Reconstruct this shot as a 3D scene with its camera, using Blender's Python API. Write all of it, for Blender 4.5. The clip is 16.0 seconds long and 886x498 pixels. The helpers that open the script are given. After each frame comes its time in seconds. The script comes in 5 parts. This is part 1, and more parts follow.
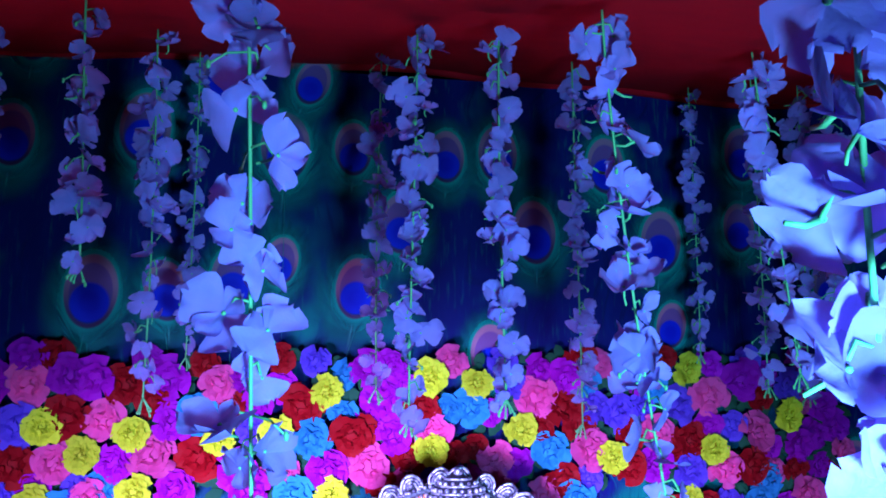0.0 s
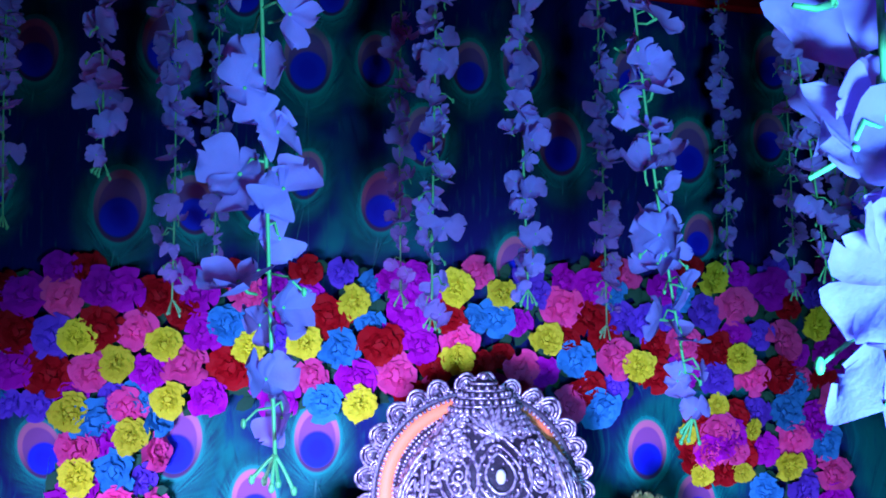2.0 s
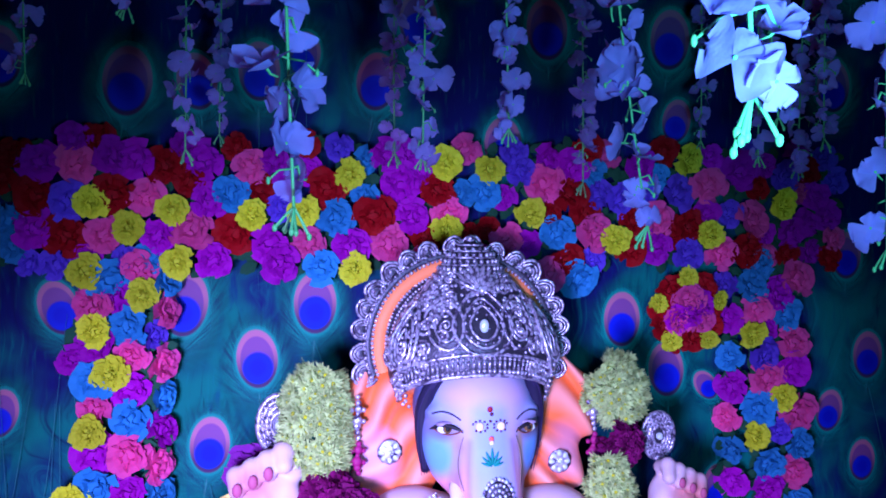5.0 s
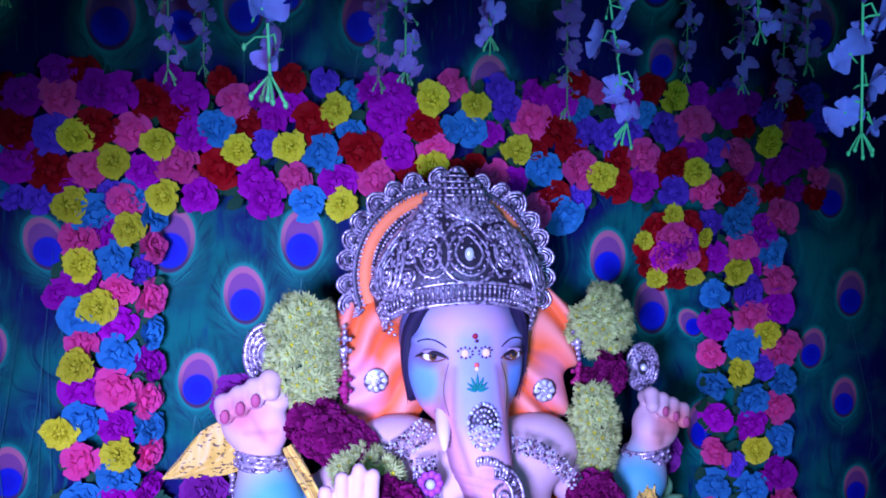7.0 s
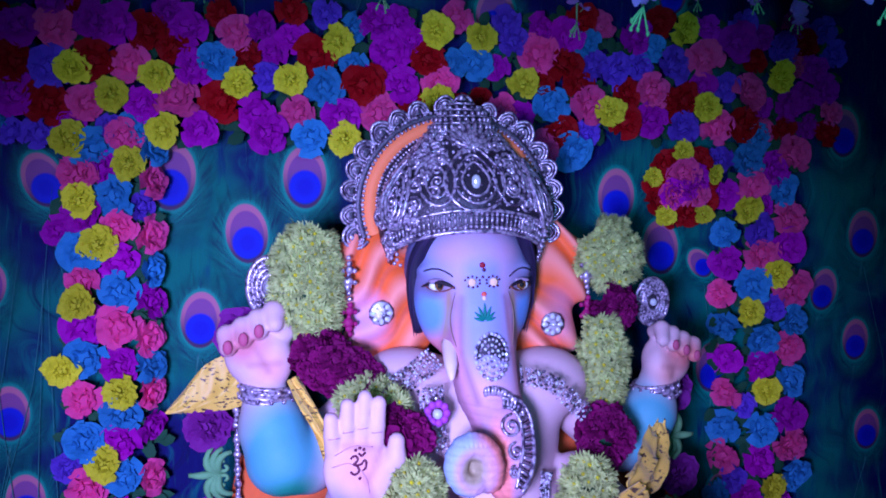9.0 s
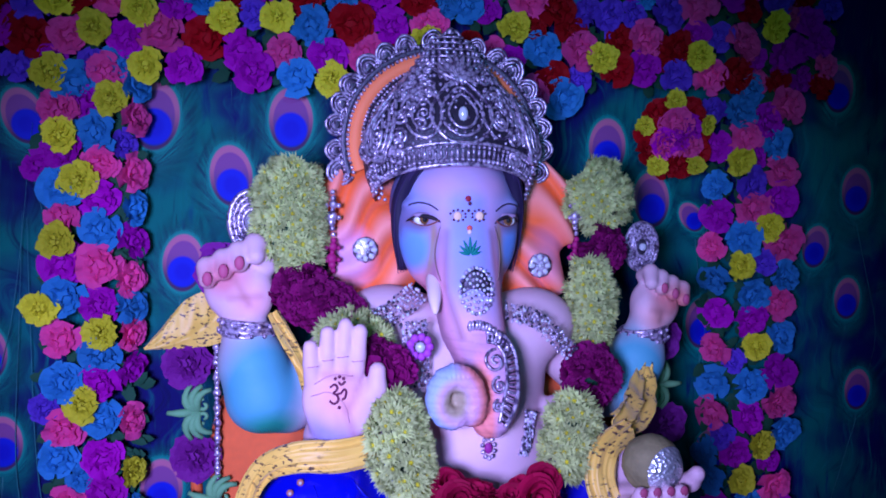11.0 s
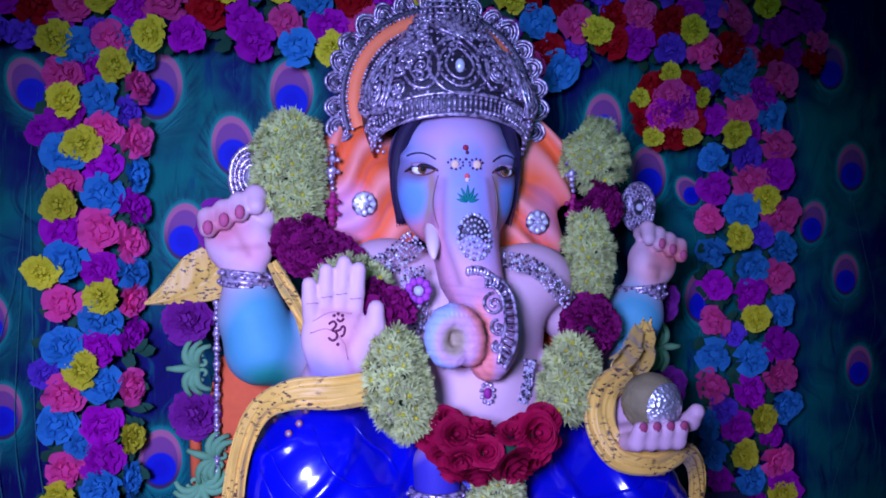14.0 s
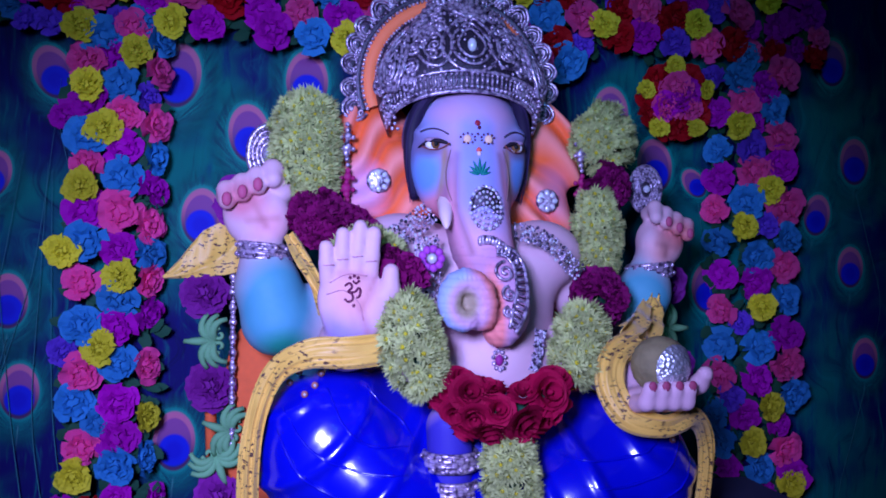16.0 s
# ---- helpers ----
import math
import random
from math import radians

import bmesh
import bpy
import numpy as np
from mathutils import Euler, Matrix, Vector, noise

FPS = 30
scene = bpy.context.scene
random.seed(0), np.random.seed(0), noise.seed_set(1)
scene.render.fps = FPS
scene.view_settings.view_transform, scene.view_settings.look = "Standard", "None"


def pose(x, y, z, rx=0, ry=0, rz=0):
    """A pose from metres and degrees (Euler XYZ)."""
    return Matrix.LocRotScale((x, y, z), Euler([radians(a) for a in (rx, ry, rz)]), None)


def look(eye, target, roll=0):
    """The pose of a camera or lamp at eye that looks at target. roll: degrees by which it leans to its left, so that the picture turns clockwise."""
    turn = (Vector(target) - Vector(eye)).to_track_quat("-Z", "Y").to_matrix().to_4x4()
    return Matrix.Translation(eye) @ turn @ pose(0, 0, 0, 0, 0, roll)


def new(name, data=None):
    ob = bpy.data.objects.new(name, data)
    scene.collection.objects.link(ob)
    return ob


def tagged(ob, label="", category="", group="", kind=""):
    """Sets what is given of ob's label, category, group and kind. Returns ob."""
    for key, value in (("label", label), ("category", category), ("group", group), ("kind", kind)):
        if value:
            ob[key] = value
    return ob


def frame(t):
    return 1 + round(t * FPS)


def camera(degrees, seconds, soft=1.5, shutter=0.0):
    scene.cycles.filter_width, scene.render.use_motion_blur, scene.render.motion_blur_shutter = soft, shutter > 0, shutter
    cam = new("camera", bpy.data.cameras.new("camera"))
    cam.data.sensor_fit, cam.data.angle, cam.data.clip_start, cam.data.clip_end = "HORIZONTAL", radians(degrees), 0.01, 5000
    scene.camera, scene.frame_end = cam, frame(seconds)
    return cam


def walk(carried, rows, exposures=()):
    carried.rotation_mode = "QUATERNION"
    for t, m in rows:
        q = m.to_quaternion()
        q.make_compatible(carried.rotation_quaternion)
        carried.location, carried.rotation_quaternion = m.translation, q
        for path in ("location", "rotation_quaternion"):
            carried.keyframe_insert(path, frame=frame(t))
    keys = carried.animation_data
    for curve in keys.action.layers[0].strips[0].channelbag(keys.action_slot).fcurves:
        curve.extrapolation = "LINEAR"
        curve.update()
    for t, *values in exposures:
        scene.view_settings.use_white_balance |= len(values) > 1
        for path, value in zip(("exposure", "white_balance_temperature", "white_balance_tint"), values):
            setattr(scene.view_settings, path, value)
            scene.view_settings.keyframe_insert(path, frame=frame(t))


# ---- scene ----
cam = camera(53.1, 16.0, 1.8)
METRES, EYE, TILT, LEAN, TURN = 0.9, 2.0, 8.0, 0.0, -12.0
ROWS = [
    (0.0, 0.0, 0.0, 0.0, -0.0, 0.0, -0.0),
    (0.5, 0.0014, 0.0195, -0.0177, 0.54, -1.48, 0.08),
    (1.0, 0.0034, 0.0276, -0.031, 1.17, -2.63, 0.34),
    (1.5, 0.0076, 0.0119, -0.0424, 1.74, -3.45, 0.52),
    (2.0, 0.0104, -0.0016, -0.0558, 1.87, -4.25, 0.71),
    (2.5, 0.0142, -0.0291, -0.0711, 2.02, -5.21, 0.86),
    (3.0, 0.0181, -0.0516, -0.0936, 1.96, -6.31, 0.81),
    (3.5, 0.0164, -0.0776, -0.1099, 1.77, -7.13, 0.61),
    (4.0, 0.0093, -0.1121, -0.1201, 1.62, -7.86, 0.41),
    (6.5, 0.0229, -0.1831, -0.2326, 1.0, -10.89, -0.15),
    (7.0, 0.0324, -0.1814, -0.2497, 0.85, -11.15, 0.07),
    (7.5, 0.0397, -0.1845, -0.2673, 0.73, -11.44, 0.24),
    (8.0, 0.0421, -0.1862, -0.2972, 0.76, -11.89, 0.28),
    (8.5, 0.0351, -0.1781, -0.3284, 0.92, -12.33, 0.31),
    (9.0, 0.0249, -0.1613, -0.3573, 0.99, -12.73, 0.36),
    (9.5, 0.025, -0.1463, -0.3894, 0.93, -13.24, 0.27),
    (10.0, 0.0361, -0.1383, -0.4272, 0.81, -13.49, -0.02),
    (12.5, 0.056, -0.1869, -0.5884, 1.15, -11.17, -0.61),
    (13.0, 0.0589, -0.1874, -0.6233, 1.15, -10.54, -0.48),
    (13.5, 0.0587, -0.2026, -0.6528, 1.13, -9.98, -0.22),
    (14.0, 0.0588, -0.2137, -0.6944, 1.0, -9.83, -0.05),
    (14.5, 0.0523, -0.2234, -0.7324, 0.98, -9.75, 0.05),
    (15.0, 0.0457, -0.2407, -0.7663, 1.02, -9.29, -0.03),
    (15.5, 0.0438, -0.2618, -0.7959, 1.07, -8.37, -0.19),
    (16.0, 0.0425, -0.2807, -0.8308, 1.29, -7.25, -0.15),
]
walk(cam, [(t, pose(0, 0, EYE, TILT, LEAN, TURN) @ pose(METRES * x, METRES * y, METRES * z, 90 + pitch, roll, yaw)) for t, x, y, z, yaw, pitch, roll in ROWS],
     [(0.0, 2.4), (1.0, 2.15), (2.0, 1.75), (4.0, 1.15), (6.5, 0.8), (9.0, 0.3), (12.5, 0.05), (16.0, -0.1)])

# ---- world and lights ----
world = bpy.data.worlds.new("world")
scene.world = world
world.use_nodes = True
world.node_tree.nodes["Background"].inputs[0].default_value = (0.09, 0.05, 0.5, 1)
world.node_tree.nodes["Background"].inputs[1].default_value = 0.014


def spot(name, eye, target, watts, colour, degrees, blend, radius):
    lamp = bpy.data.lights.new(name, "SPOT")
    lamp.energy, lamp.color, lamp.spot_size, lamp.spot_blend, lamp.shadow_soft_size = watts, colour, radians(degrees), blend, radius
    ob = new(name, lamp)
    ob.matrix_world = look(eye, target)
    return ob


spot("stage_light", (-0.40, -0.40, 1.52), (0.18, 1.7, 1.05), 440, (0.38, 0.41, 1.09), 59, 1.0, 0.20)
spot("blue_led_light", (0.19, -0.02, 1.80), (0.29, 0.60, 1.90), 27, (0.11, 0.56, 1.0), 88, 1.0, 0.06)

# ---- node helpers ----


class Nodes:
    """A small builder for one node material."""

    def __init__(self, name):
        self.mat = bpy.data.materials.new(name)
        self.mat.use_nodes = True
        self.tree = self.mat.node_tree
        self.bsdf = self.tree.nodes["Principled BSDF"]
        self.out = self.tree.nodes["Material Output"]

    def node(self, kind, **inputs):
        n = self.tree.nodes.new(kind)
        for k, v in inputs.items():
            self.put(n.inputs[k], v)
        return n

    def put(self, socket, v):
        if hasattr(v, "is_linked"):
            self.tree.links.new(v, socket)
        elif isinstance(v, (tuple, list)) and len(v) == 3 and socket.type == "RGBA":
            socket.default_value = (*v, 1)
        else:
            socket.default_value = v

    def math(self, op, a, b=0.0, c=0.0):
        n = self.tree.nodes.new("ShaderNodeMath")
        n.operation = op
        for s, v in zip(n.inputs, (a, b, c)):
            self.put(s, v)
        return n.outputs[0]

    def step(self, v, lo, hi):
        n = self.tree.nodes.new("ShaderNodeMapRange")
        n.interpolation_type = "SMOOTHSTEP"
        for k, x in (("Value", v), ("From Min", lo), ("From Max", hi)):
            self.put(n.inputs[k], x)
        return n.outputs[0]

    def mix(self, f, a, b, blend="MIX"):
        n = self.tree.nodes.new("ShaderNodeMix")
        n.data_type, n.blend_type = "RGBA", blend
        self.put(n.inputs[0], f), self.put(n.inputs[6], a), self.put(n.inputs[7], b)
        return n.outputs[2]

    def noise(self, scale, detail=3.0, vector=None, rough=0.55):
        n = self.tree.nodes.new("ShaderNodeTexNoise")
        n.inputs["Scale"].default_value, n.inputs["Detail"].default_value, n.inputs["Roughness"].default_value = scale, detail, rough
        self.tree.links.new(vector or self.coords(), n.inputs["Vector"])
        return n.outputs["Fac"]

    def coords(self, which="Object"):
        return self.tree.nodes.new("ShaderNodeTexCoord").outputs[which]

    def stretched(self, x, y, z, which="Object"):
        n = self.tree.nodes.new("ShaderNodeMapping")
        n.inputs["Scale"].default_value = (x, y, z)
        self.tree.links.new(self.coords(which), n.inputs["Vector"])
        return n.outputs[0]

    def random(self):
        return self.tree.nodes.new("ShaderNodeObjectInfo").outputs["Random"]

    def island(self):
        return self.tree.nodes.new("ShaderNodeNewGeometry").outputs["Random Per Island"]

    def bump(self, height, strength, distance=0.002):
        n = self.node("ShaderNodeBump", Height=height, Strength=strength, Distance=distance)
        self.put(self.bsdf.inputs["Normal"], n.outputs[0])

    def set(self, **kw):
        for k, v in kw.items():
            self.put(self.bsdf.inputs[k.replace("_", " ")], v)
        return self.mat


def shade(c, k):
    return tuple(min(1.0, v * k) for v in c)


def cloth_flower(name, colour, gloss=0.7, through_light=0.28):
    """Dyed cloth petals: each flower a little lighter or darker, each petal too."""
    n = Nodes(name)
    c = n.mix(n.random(), shade(colour, 0.62), shade(colour, 1.12))
    c = n.mix(n.math("MULTIPLY", n.island(), 0.32), c, shade(colour, 0.55))
    c = n.mix(n.math("MULTIPLY", n.noise(90), 0.35), c, shade(colour, 1.35))
    n.bump(n.noise(420, 2), 0.35, 0.001)
    n.set(Base_Color=c, Roughness=gloss, Specular_IOR_Level=0.15)
    tr = n.node("ShaderNodeBsdfTranslucent", Color=c)
    mx = n.node("ShaderNodeMixShader", Fac=through_light)
    n.tree.links.new(n.bsdf.outputs[0], mx.inputs[1]), n.tree.links.new(tr.outputs[0], mx.inputs[2])
    n.tree.links.new(mx.outputs[0], n.out.inputs[0])
    return n.mat


def plain(name, colour, rough=0.6, metal=0.0, grain=60.0, spread=0.3, relief=0.2, fine=500.0):
    n = Nodes(name)
    c = n.mix(n.noise(grain, 4), shade(colour, 1 - spread), shade(colour, 1 + spread))
    c = n.mix(n.math("MULTIPLY", n.noise(grain / 9, 2), 0.4), c, shade(colour, 1 - 1.4 * spread))
    r = n.math("ADD", n.math("MULTIPLY", n.noise(grain * 2, 2), 0.2), rough - 0.1)
    n.bump(n.noise(fine, 3), relief)
    return n.set(Base_Color=c, Roughness=r, Metallic=metal)


PALETTE = {
    "yellow": cloth_flower("yellow_petals", (0.76, 0.70, 0.035)),
    "pink": cloth_flower("pink_petals", (0.90, 0.07, 0.30)),
    "red": cloth_flower("red_petals", (0.40, 0.002, 0.008)),
    "blue": cloth_flower("blue_petals", (0.03, 0.24, 0.52)),
    "magenta": cloth_flower("magenta_petals", (0.48, 0.004, 0.42)),
    "violet": cloth_flower("violet_petals", (0.14, 0.05, 0.55)),
}
LEAF = cloth_flower("leaf_green", (0.02, 0.10, 0.05))
VINE_PETAL = cloth_flower("lavender_petals", (0.50, 0.25, 0.73), 0.6, 0.45)
VINE_STEM = plain("stem_green", (0.16, 0.42, 0.16), 0.5)
CANOPY = plain("red_canopy_cloth", (0.70, 0.004, 0.012), 0.9, 0, 25, 0.2, 0.3, 900)
CANOPY.node_tree.nodes["Principled BSDF"].inputs["Specular IOR Level"].default_value = 0.05
ROOM = plain("dark_room_paint", (0.10, 0.10, 0.14), 0.9, 0, 3, 0.3, 0.2, 200)
FLOOR_MAT = plain("dark_floor", (0.05, 0.05, 0.055), 0.6, 0, 5, 0.3, 0.2, 200)
TABLECLOTH = plain("dark_tablecloth", (0.02, 0.03, 0.10), 0.85, 0, 8, 0.3, 0.4, 900)


def backdrop_cloth():
    n = Nodes("peacock_print_cloth")
    wide = n.noise(3.2, 3)
    height = n.node("ShaderNodeSeparateXYZ", Vector=n.coords()).outputs[2]
    low = n.step(n.math("ADD", height, n.math("MULTIPLY", n.noise(2.0, 3), 0.5)), 2.25, 1.85)
    teal = n.step(n.math("MULTIPLY_ADD", low, 0.13, n.math("SUBTRACT", wide, 0.10)), 0.46, 0.66)
    barbs = n.noise(9, 6, n.stretched(3.0, 1.0, 0.55), 0.7)
    c = n.mix(teal, (0.004, 0.004, 0.085), (0.0, 0.14, 0.115))
    c = n.mix(n.step(barbs, 0.5, 0.75), c, (0.002, 0.010, 0.11))
    c = n.mix(n.math("MULTIPLY", n.step(n.noise(60, 2, n.stretched(2.0, 1.0, 0.25)), 0.55, 0.8), 0.5), c, (0.005, 0.10, 0.10))
    warp = n.node("ShaderNodeVectorMath", Vector=n.coords())
    swirl = n.tree.nodes.new("ShaderNodeTexNoise")
    swirl.inputs["Scale"].default_value = 2.4
    n.tree.links.new(n.coords(), swirl.inputs["Vector"])
    warp.operation = "MULTIPLY_ADD"
    n.tree.links.new(swirl.outputs["Color"], warp.inputs[0])
    warp.inputs[1].default_value = (0.55, 0.0, 0.35)
    n.tree.links.new(n.coords(), warp.inputs[2])
    squeeze = n.node("ShaderNodeMapping", Vector=warp.outputs[0])
    squeeze.inputs["Rotation"].default_value = (0, 0.5, 0)
    squeeze.inputs["Scale"].default_value = (9.0, 1.0, 0.9)
    streak = n.noise(4.0, 5, squeeze.outputs[0], 0.65)
    c = n.mix(n.math("MULTIPLY", n.math("MULTIPLY", n.step(streak, 0.52, 0.72), low), 0.75), c, (0.0, 0.19, 0.165))
    c = n.mix(n.math("MULTIPLY", n.step(streak, 0.46, 0.30), 0.8), c, (0.002, 0.004, 0.05))
    n.bump(n.noise(1100, 2), 0.2, 0.0006)
    return n.set(Base_Color=c, Roughness=0.7, Specular_IOR_Level=0.1)


def feather_print():
    """One printed peacock feather: blue eye, pink ring, fading green barbs."""
    n = Nodes("printed_feather")
    uv = n.node("ShaderNodeSeparateXYZ", Vector=n.coords("UV"))
    x = n.math("MULTIPLY_ADD", uv.outputs[0], 2.0, -1.0)
    y = n.math("MULTIPLY_ADD", uv.outputs[1], 2.0, -1.0)

    def oval(cy, rx, ry):
        a = n.math("DIVIDE", x, rx)
        b = n.math("DIVIDE", n.math("SUBTRACT", y, cy), ry)
        return n.math("SQRT", n.math("ADD", n.math("MULTIPLY", a, a), n.math("MULTIPLY", b, b)))

    angle = n.math("ARCTAN2", x, n.math("ADD", y, 0.5))
    comb = n.node("ShaderNodeCombineXYZ", X=n.math("MULTIPLY", angle, 26.0), Y=oval(0.0, 0.5, 0.7), Z=n.math("MULTIPLY", n.random(), 30.0))
    fibre = n.noise(2.2, 3, comb.outputs[0], 0.6)
    far = oval(0.02, 0.95, 0.98)
    alpha = n.math("MULTIPLY", n.step(n.math("ADD", far, n.math("MULTIPLY", n.math("SUBTRACT", fibre, 0.5), 0.5)), 0.80, 0.40), 0.8)
    green = n.mix(n.step(fibre, 0.35, 0.7), (0.0, 0.025, 0.07), (0.001, 0.30, 0.22))
    quill = n.math("MULTIPLY", n.step(n.math("ABSOLUTE", n.math("ADD", x, n.math("MULTIPLY", n.math("MULTIPLY", y, y), 0.12))), 0.014, 0.004), n.step(y, -0.3, -0.4))
    green = n.mix(n.math("MULTIPLY", quill, 0.6), green, (0.10, 0.35, 0.30))
    ring = oval(0.115, 0.350, 0.372)
    blue = oval(0.0, 0.262, 0.203)
    pink = n.mix(n.step(y, -0.16, 0.30), (0.06, 0.02, 0.08), (0.44, 0.13, 0.22))
    pink = n.mix(n.step(oval(0.095, 0.295, 0.318), 1.03, 0.93), pink, n.mix(n.step(y, -0.14, 0.27), (0.0, 0.03, 0.12), (0.22, 0.06, 0.22)))
    c = n.mix(n.step(ring, 1.30, 1.05), green, (0.001, 0.22, 0.18))
    c = n.mix(n.step(ring, 1.06, 0.97), c, pink)
    c = n.mix(n.step(blue, 1.10, 0.90), c, n.mix(n.step(blue, 0.75, 0.35), (0.003, 0.012, 0.46), (0.003, 0.006, 0.40)))
    alpha = n.math("MAXIMUM", alpha, n.step(ring, 1.4, 1.05))
    n.set(Base_Color=c, Roughness=0.6, Alpha=alpha, Specular_IOR_Level=0.12)
    return n.mat


BACKDROP = backdrop_cloth()
FEATHER = feather_print()

# ---- mesh helpers ----


class Acc:
    """Gathers vertices, faces, material slots and paint of one mesh."""

    def __init__(self):
        self.v, self.f, self.m, self.c, self.n = [], [], [], [], 0

    def add(self, verts, faces, slot=0, paint=(1, 1, 1)):
        verts = np.asarray(verts, dtype=float).reshape(-1, 3)
        paint = np.asarray(paint, dtype=float)
        self.c.append(np.broadcast_to(paint, (len(verts), 3)))
        self.v.append(verts)
        if isinstance(faces, np.ndarray):
            self.f.extend((faces + self.n).tolist())
        else:
            self.f.extend([tuple(i + self.n for i in q) for q in faces])
        self.m.extend([slot] * len(faces))
        self.n += len(verts)

    def mesh(self, name, mats, smooth=True, painted=False):
        me = bpy.data.meshes.new(name)
        v = np.concatenate(self.v)
        me.from_pydata(v.tolist(), [], self.f)
        for m in mats:
            me.materials.append(m)
        me.polygons.foreach_set("material_index", self.m)
        me.polygons.foreach_set("use_smooth", [smooth] * len(self.f))
        if painted:
            col = np.ones((len(v), 4))
            col[:, :3] = np.concatenate(self.c)
            me.color_attributes.new("paint", "FLOAT_COLOR", "POINT").data.foreach_set("color", col.ravel())
        me.update()
        return me


def part(name, data, parent, label="", m=None):
    ob = new(name, data)
    ob.parent = parent
    if m is not None:
        ob.matrix_basis = m
    return tagged(ob, label)


def thing(name, label, category, group="", kind="", at=(0, 0, 0)):
    ob = new(name)
    ob.empty_display_size = 0.05
    ob.location = at
    return tagged(ob, label, category, group, kind)


def solid(name, mesh, label, category, group="", kind="", m=None):
    ob = new(name, mesh)
    if m is not None:
        ob.matrix_basis = m
    return tagged(ob, label, category, group, kind)


def grid_faces(nu, nv, wrap=False):
    q = []
    for i in range(nu - 1):
        for j in range(nv if wrap else nv - 1):
            k = (j + 1) % nv
            q.append((i * nv + j, i * nv + k, (i + 1) * nv + k, (i + 1) * nv + j))
    return q


def sweep(acc, pts, radii, sides=8, slot=0, paint=(1, 1, 1), flat=1.0, caps=True):
    """A tube along pts with a radius at each point; flat squeezes it across."""
    pts = [Vector(p) for p in pts]
    if not hasattr(radii, "__len__"):
        radii = [radii] * len(pts)
    up = None
    vs = []
    for i, p in enumerate(pts):
        d = (pts[min(i + 1, len(pts) - 1)] - pts[max(i - 1, 0)]).normalized()
        if up is None:
            up = d.orthogonal().normalized()
        up = (up - d * up.dot(d)).normalized()
        side = d.cross(up)
        for k in range(sides):
            a = 2 * math.pi * k / sides
            vs.append(p + (up * math.cos(a) * flat + side * math.sin(a)) * radii[i])
    fs = grid_faces(len(pts), sides, True)
    if caps:
        fs += [tuple(range(sides))[::-1], tuple(range((len(pts) - 1) * sides, len(pts) * sides))]
    acc.add([tuple(v) for v in vs], fs, slot, paint)


def smooth_path(ctrl, n):
    """n points of a Catmull-Rom curve through ctrl (rows of any width)."""
    c = np.asarray(ctrl, dtype=float)
    c = np.vstack([2 * c[0] - c[1], c, 2 * c[-1] - c[-2]])
    out = []
    for s in np.linspace(0, len(c) - 3 - 1e-6, n):
        i = int(s)
        t = s - i
        p0, p1, p2, p3 = c[i:i + 4]
        out.append(0.5 * (2 * p1 + (p2 - p0) * t + (2 * p0 - 5 * p1 + 4 * p2 - p3) * t * t + (3 * p1 - p0 - 3 * p2 + p3) * t ** 3))
    return np.array(out)


BALL_V = []
for _i in range(1, 5):
    for _j in range(8):
        _a, _b = math.pi * _i / 5, 2 * math.pi * _j / 8
        BALL_V.append((math.sin(_a) * math.cos(_b), math.sin(_a) * math.sin(_b), math.cos(_a)))
BALL_V = np.array(BALL_V + [(0, 0, 1), (0, 0, -1)])
BALL_F = [(q[3], q[2], q[1], q[0]) for q in grid_faces(4, 8, True)]
BALL_F += [(32, (j + 1) % 8, j)[::-1] for j in range(8)] + [(33, 24 + j, 24 + (j + 1) % 8)[::-1] for j in range(8)]


def ball(acc, centre, r, slot=0, paint=(1, 1, 1), turn=None):
    v = BALL_V * np.asarray(r if hasattr(r, "__len__") else (r, r, r))
    if turn is not None:
        v = v @ np.array(turn.to_matrix()).T
    acc.add(v + np.asarray(centre), BALL_F, slot, paint)


def box_mesh(name, x0, x1, y0, y1, z0, z1, mat, bevel=0.004):
    bm = bmesh.new()
    bmesh.ops.create_cube(bm, size=1, matrix=Matrix.Translation(((x0 + x1) / 2, (y0 + y1) / 2, (z0 + z1) / 2)) @ Matrix.Diagonal((x1 - x0, y1 - y0, z1 - z0, 1)))
    if bevel:
        bmesh.ops.bevel(bm, geom=bm.edges[:], offset=bevel, segments=2, affect="EDGES")
    me = bpy.data.meshes.new(name)
    bm.to_mesh(me)
    bm.free()
    me.materials.append(mat)
    return me


# ---- the room ----
solid("floor", box_mesh("floor", -2.2, 3.0, -2.6, 2.45, -0.1, 0.0, FLOOR_MAT, 0), "dark plain floor of the hall", "floor", kind="structure")
solid("wall_back", box_mesh("wall_back", -2.2, 3.0, 2.25, 2.4, 0.0, 3.2, ROOM, 0), "dark painted wall behind the backdrop", "wall", kind="structure")
solid("wall_left", box_mesh("wall_left", -2.4, -2.2, -2.6, 2.45, 0.0, 3.2, ROOM, 0), "dark painted side wall", "wall", kind="structure")
solid("wall_right", box_mesh("wall_right", 3.0, 3.2, -2.6, 2.45, 0.0, 3.2, ROOM, 0), "dark painted side wall", "wall", kind="structure")
solid("wall_front", box_mesh("wall_front", -2.4, 3.2, -2.8, -2.6, 0.0, 3.2, ROOM, 0), "dark painted wall opposite the altar", "wall", kind="structure")
solid("ceiling", box_mesh("ceiling", -2.4, 3.2, -2.8, 2.45, 3.2, 3.3, ROOM, 0), "dark flat ceiling of the hall", "ceiling", kind="structure")
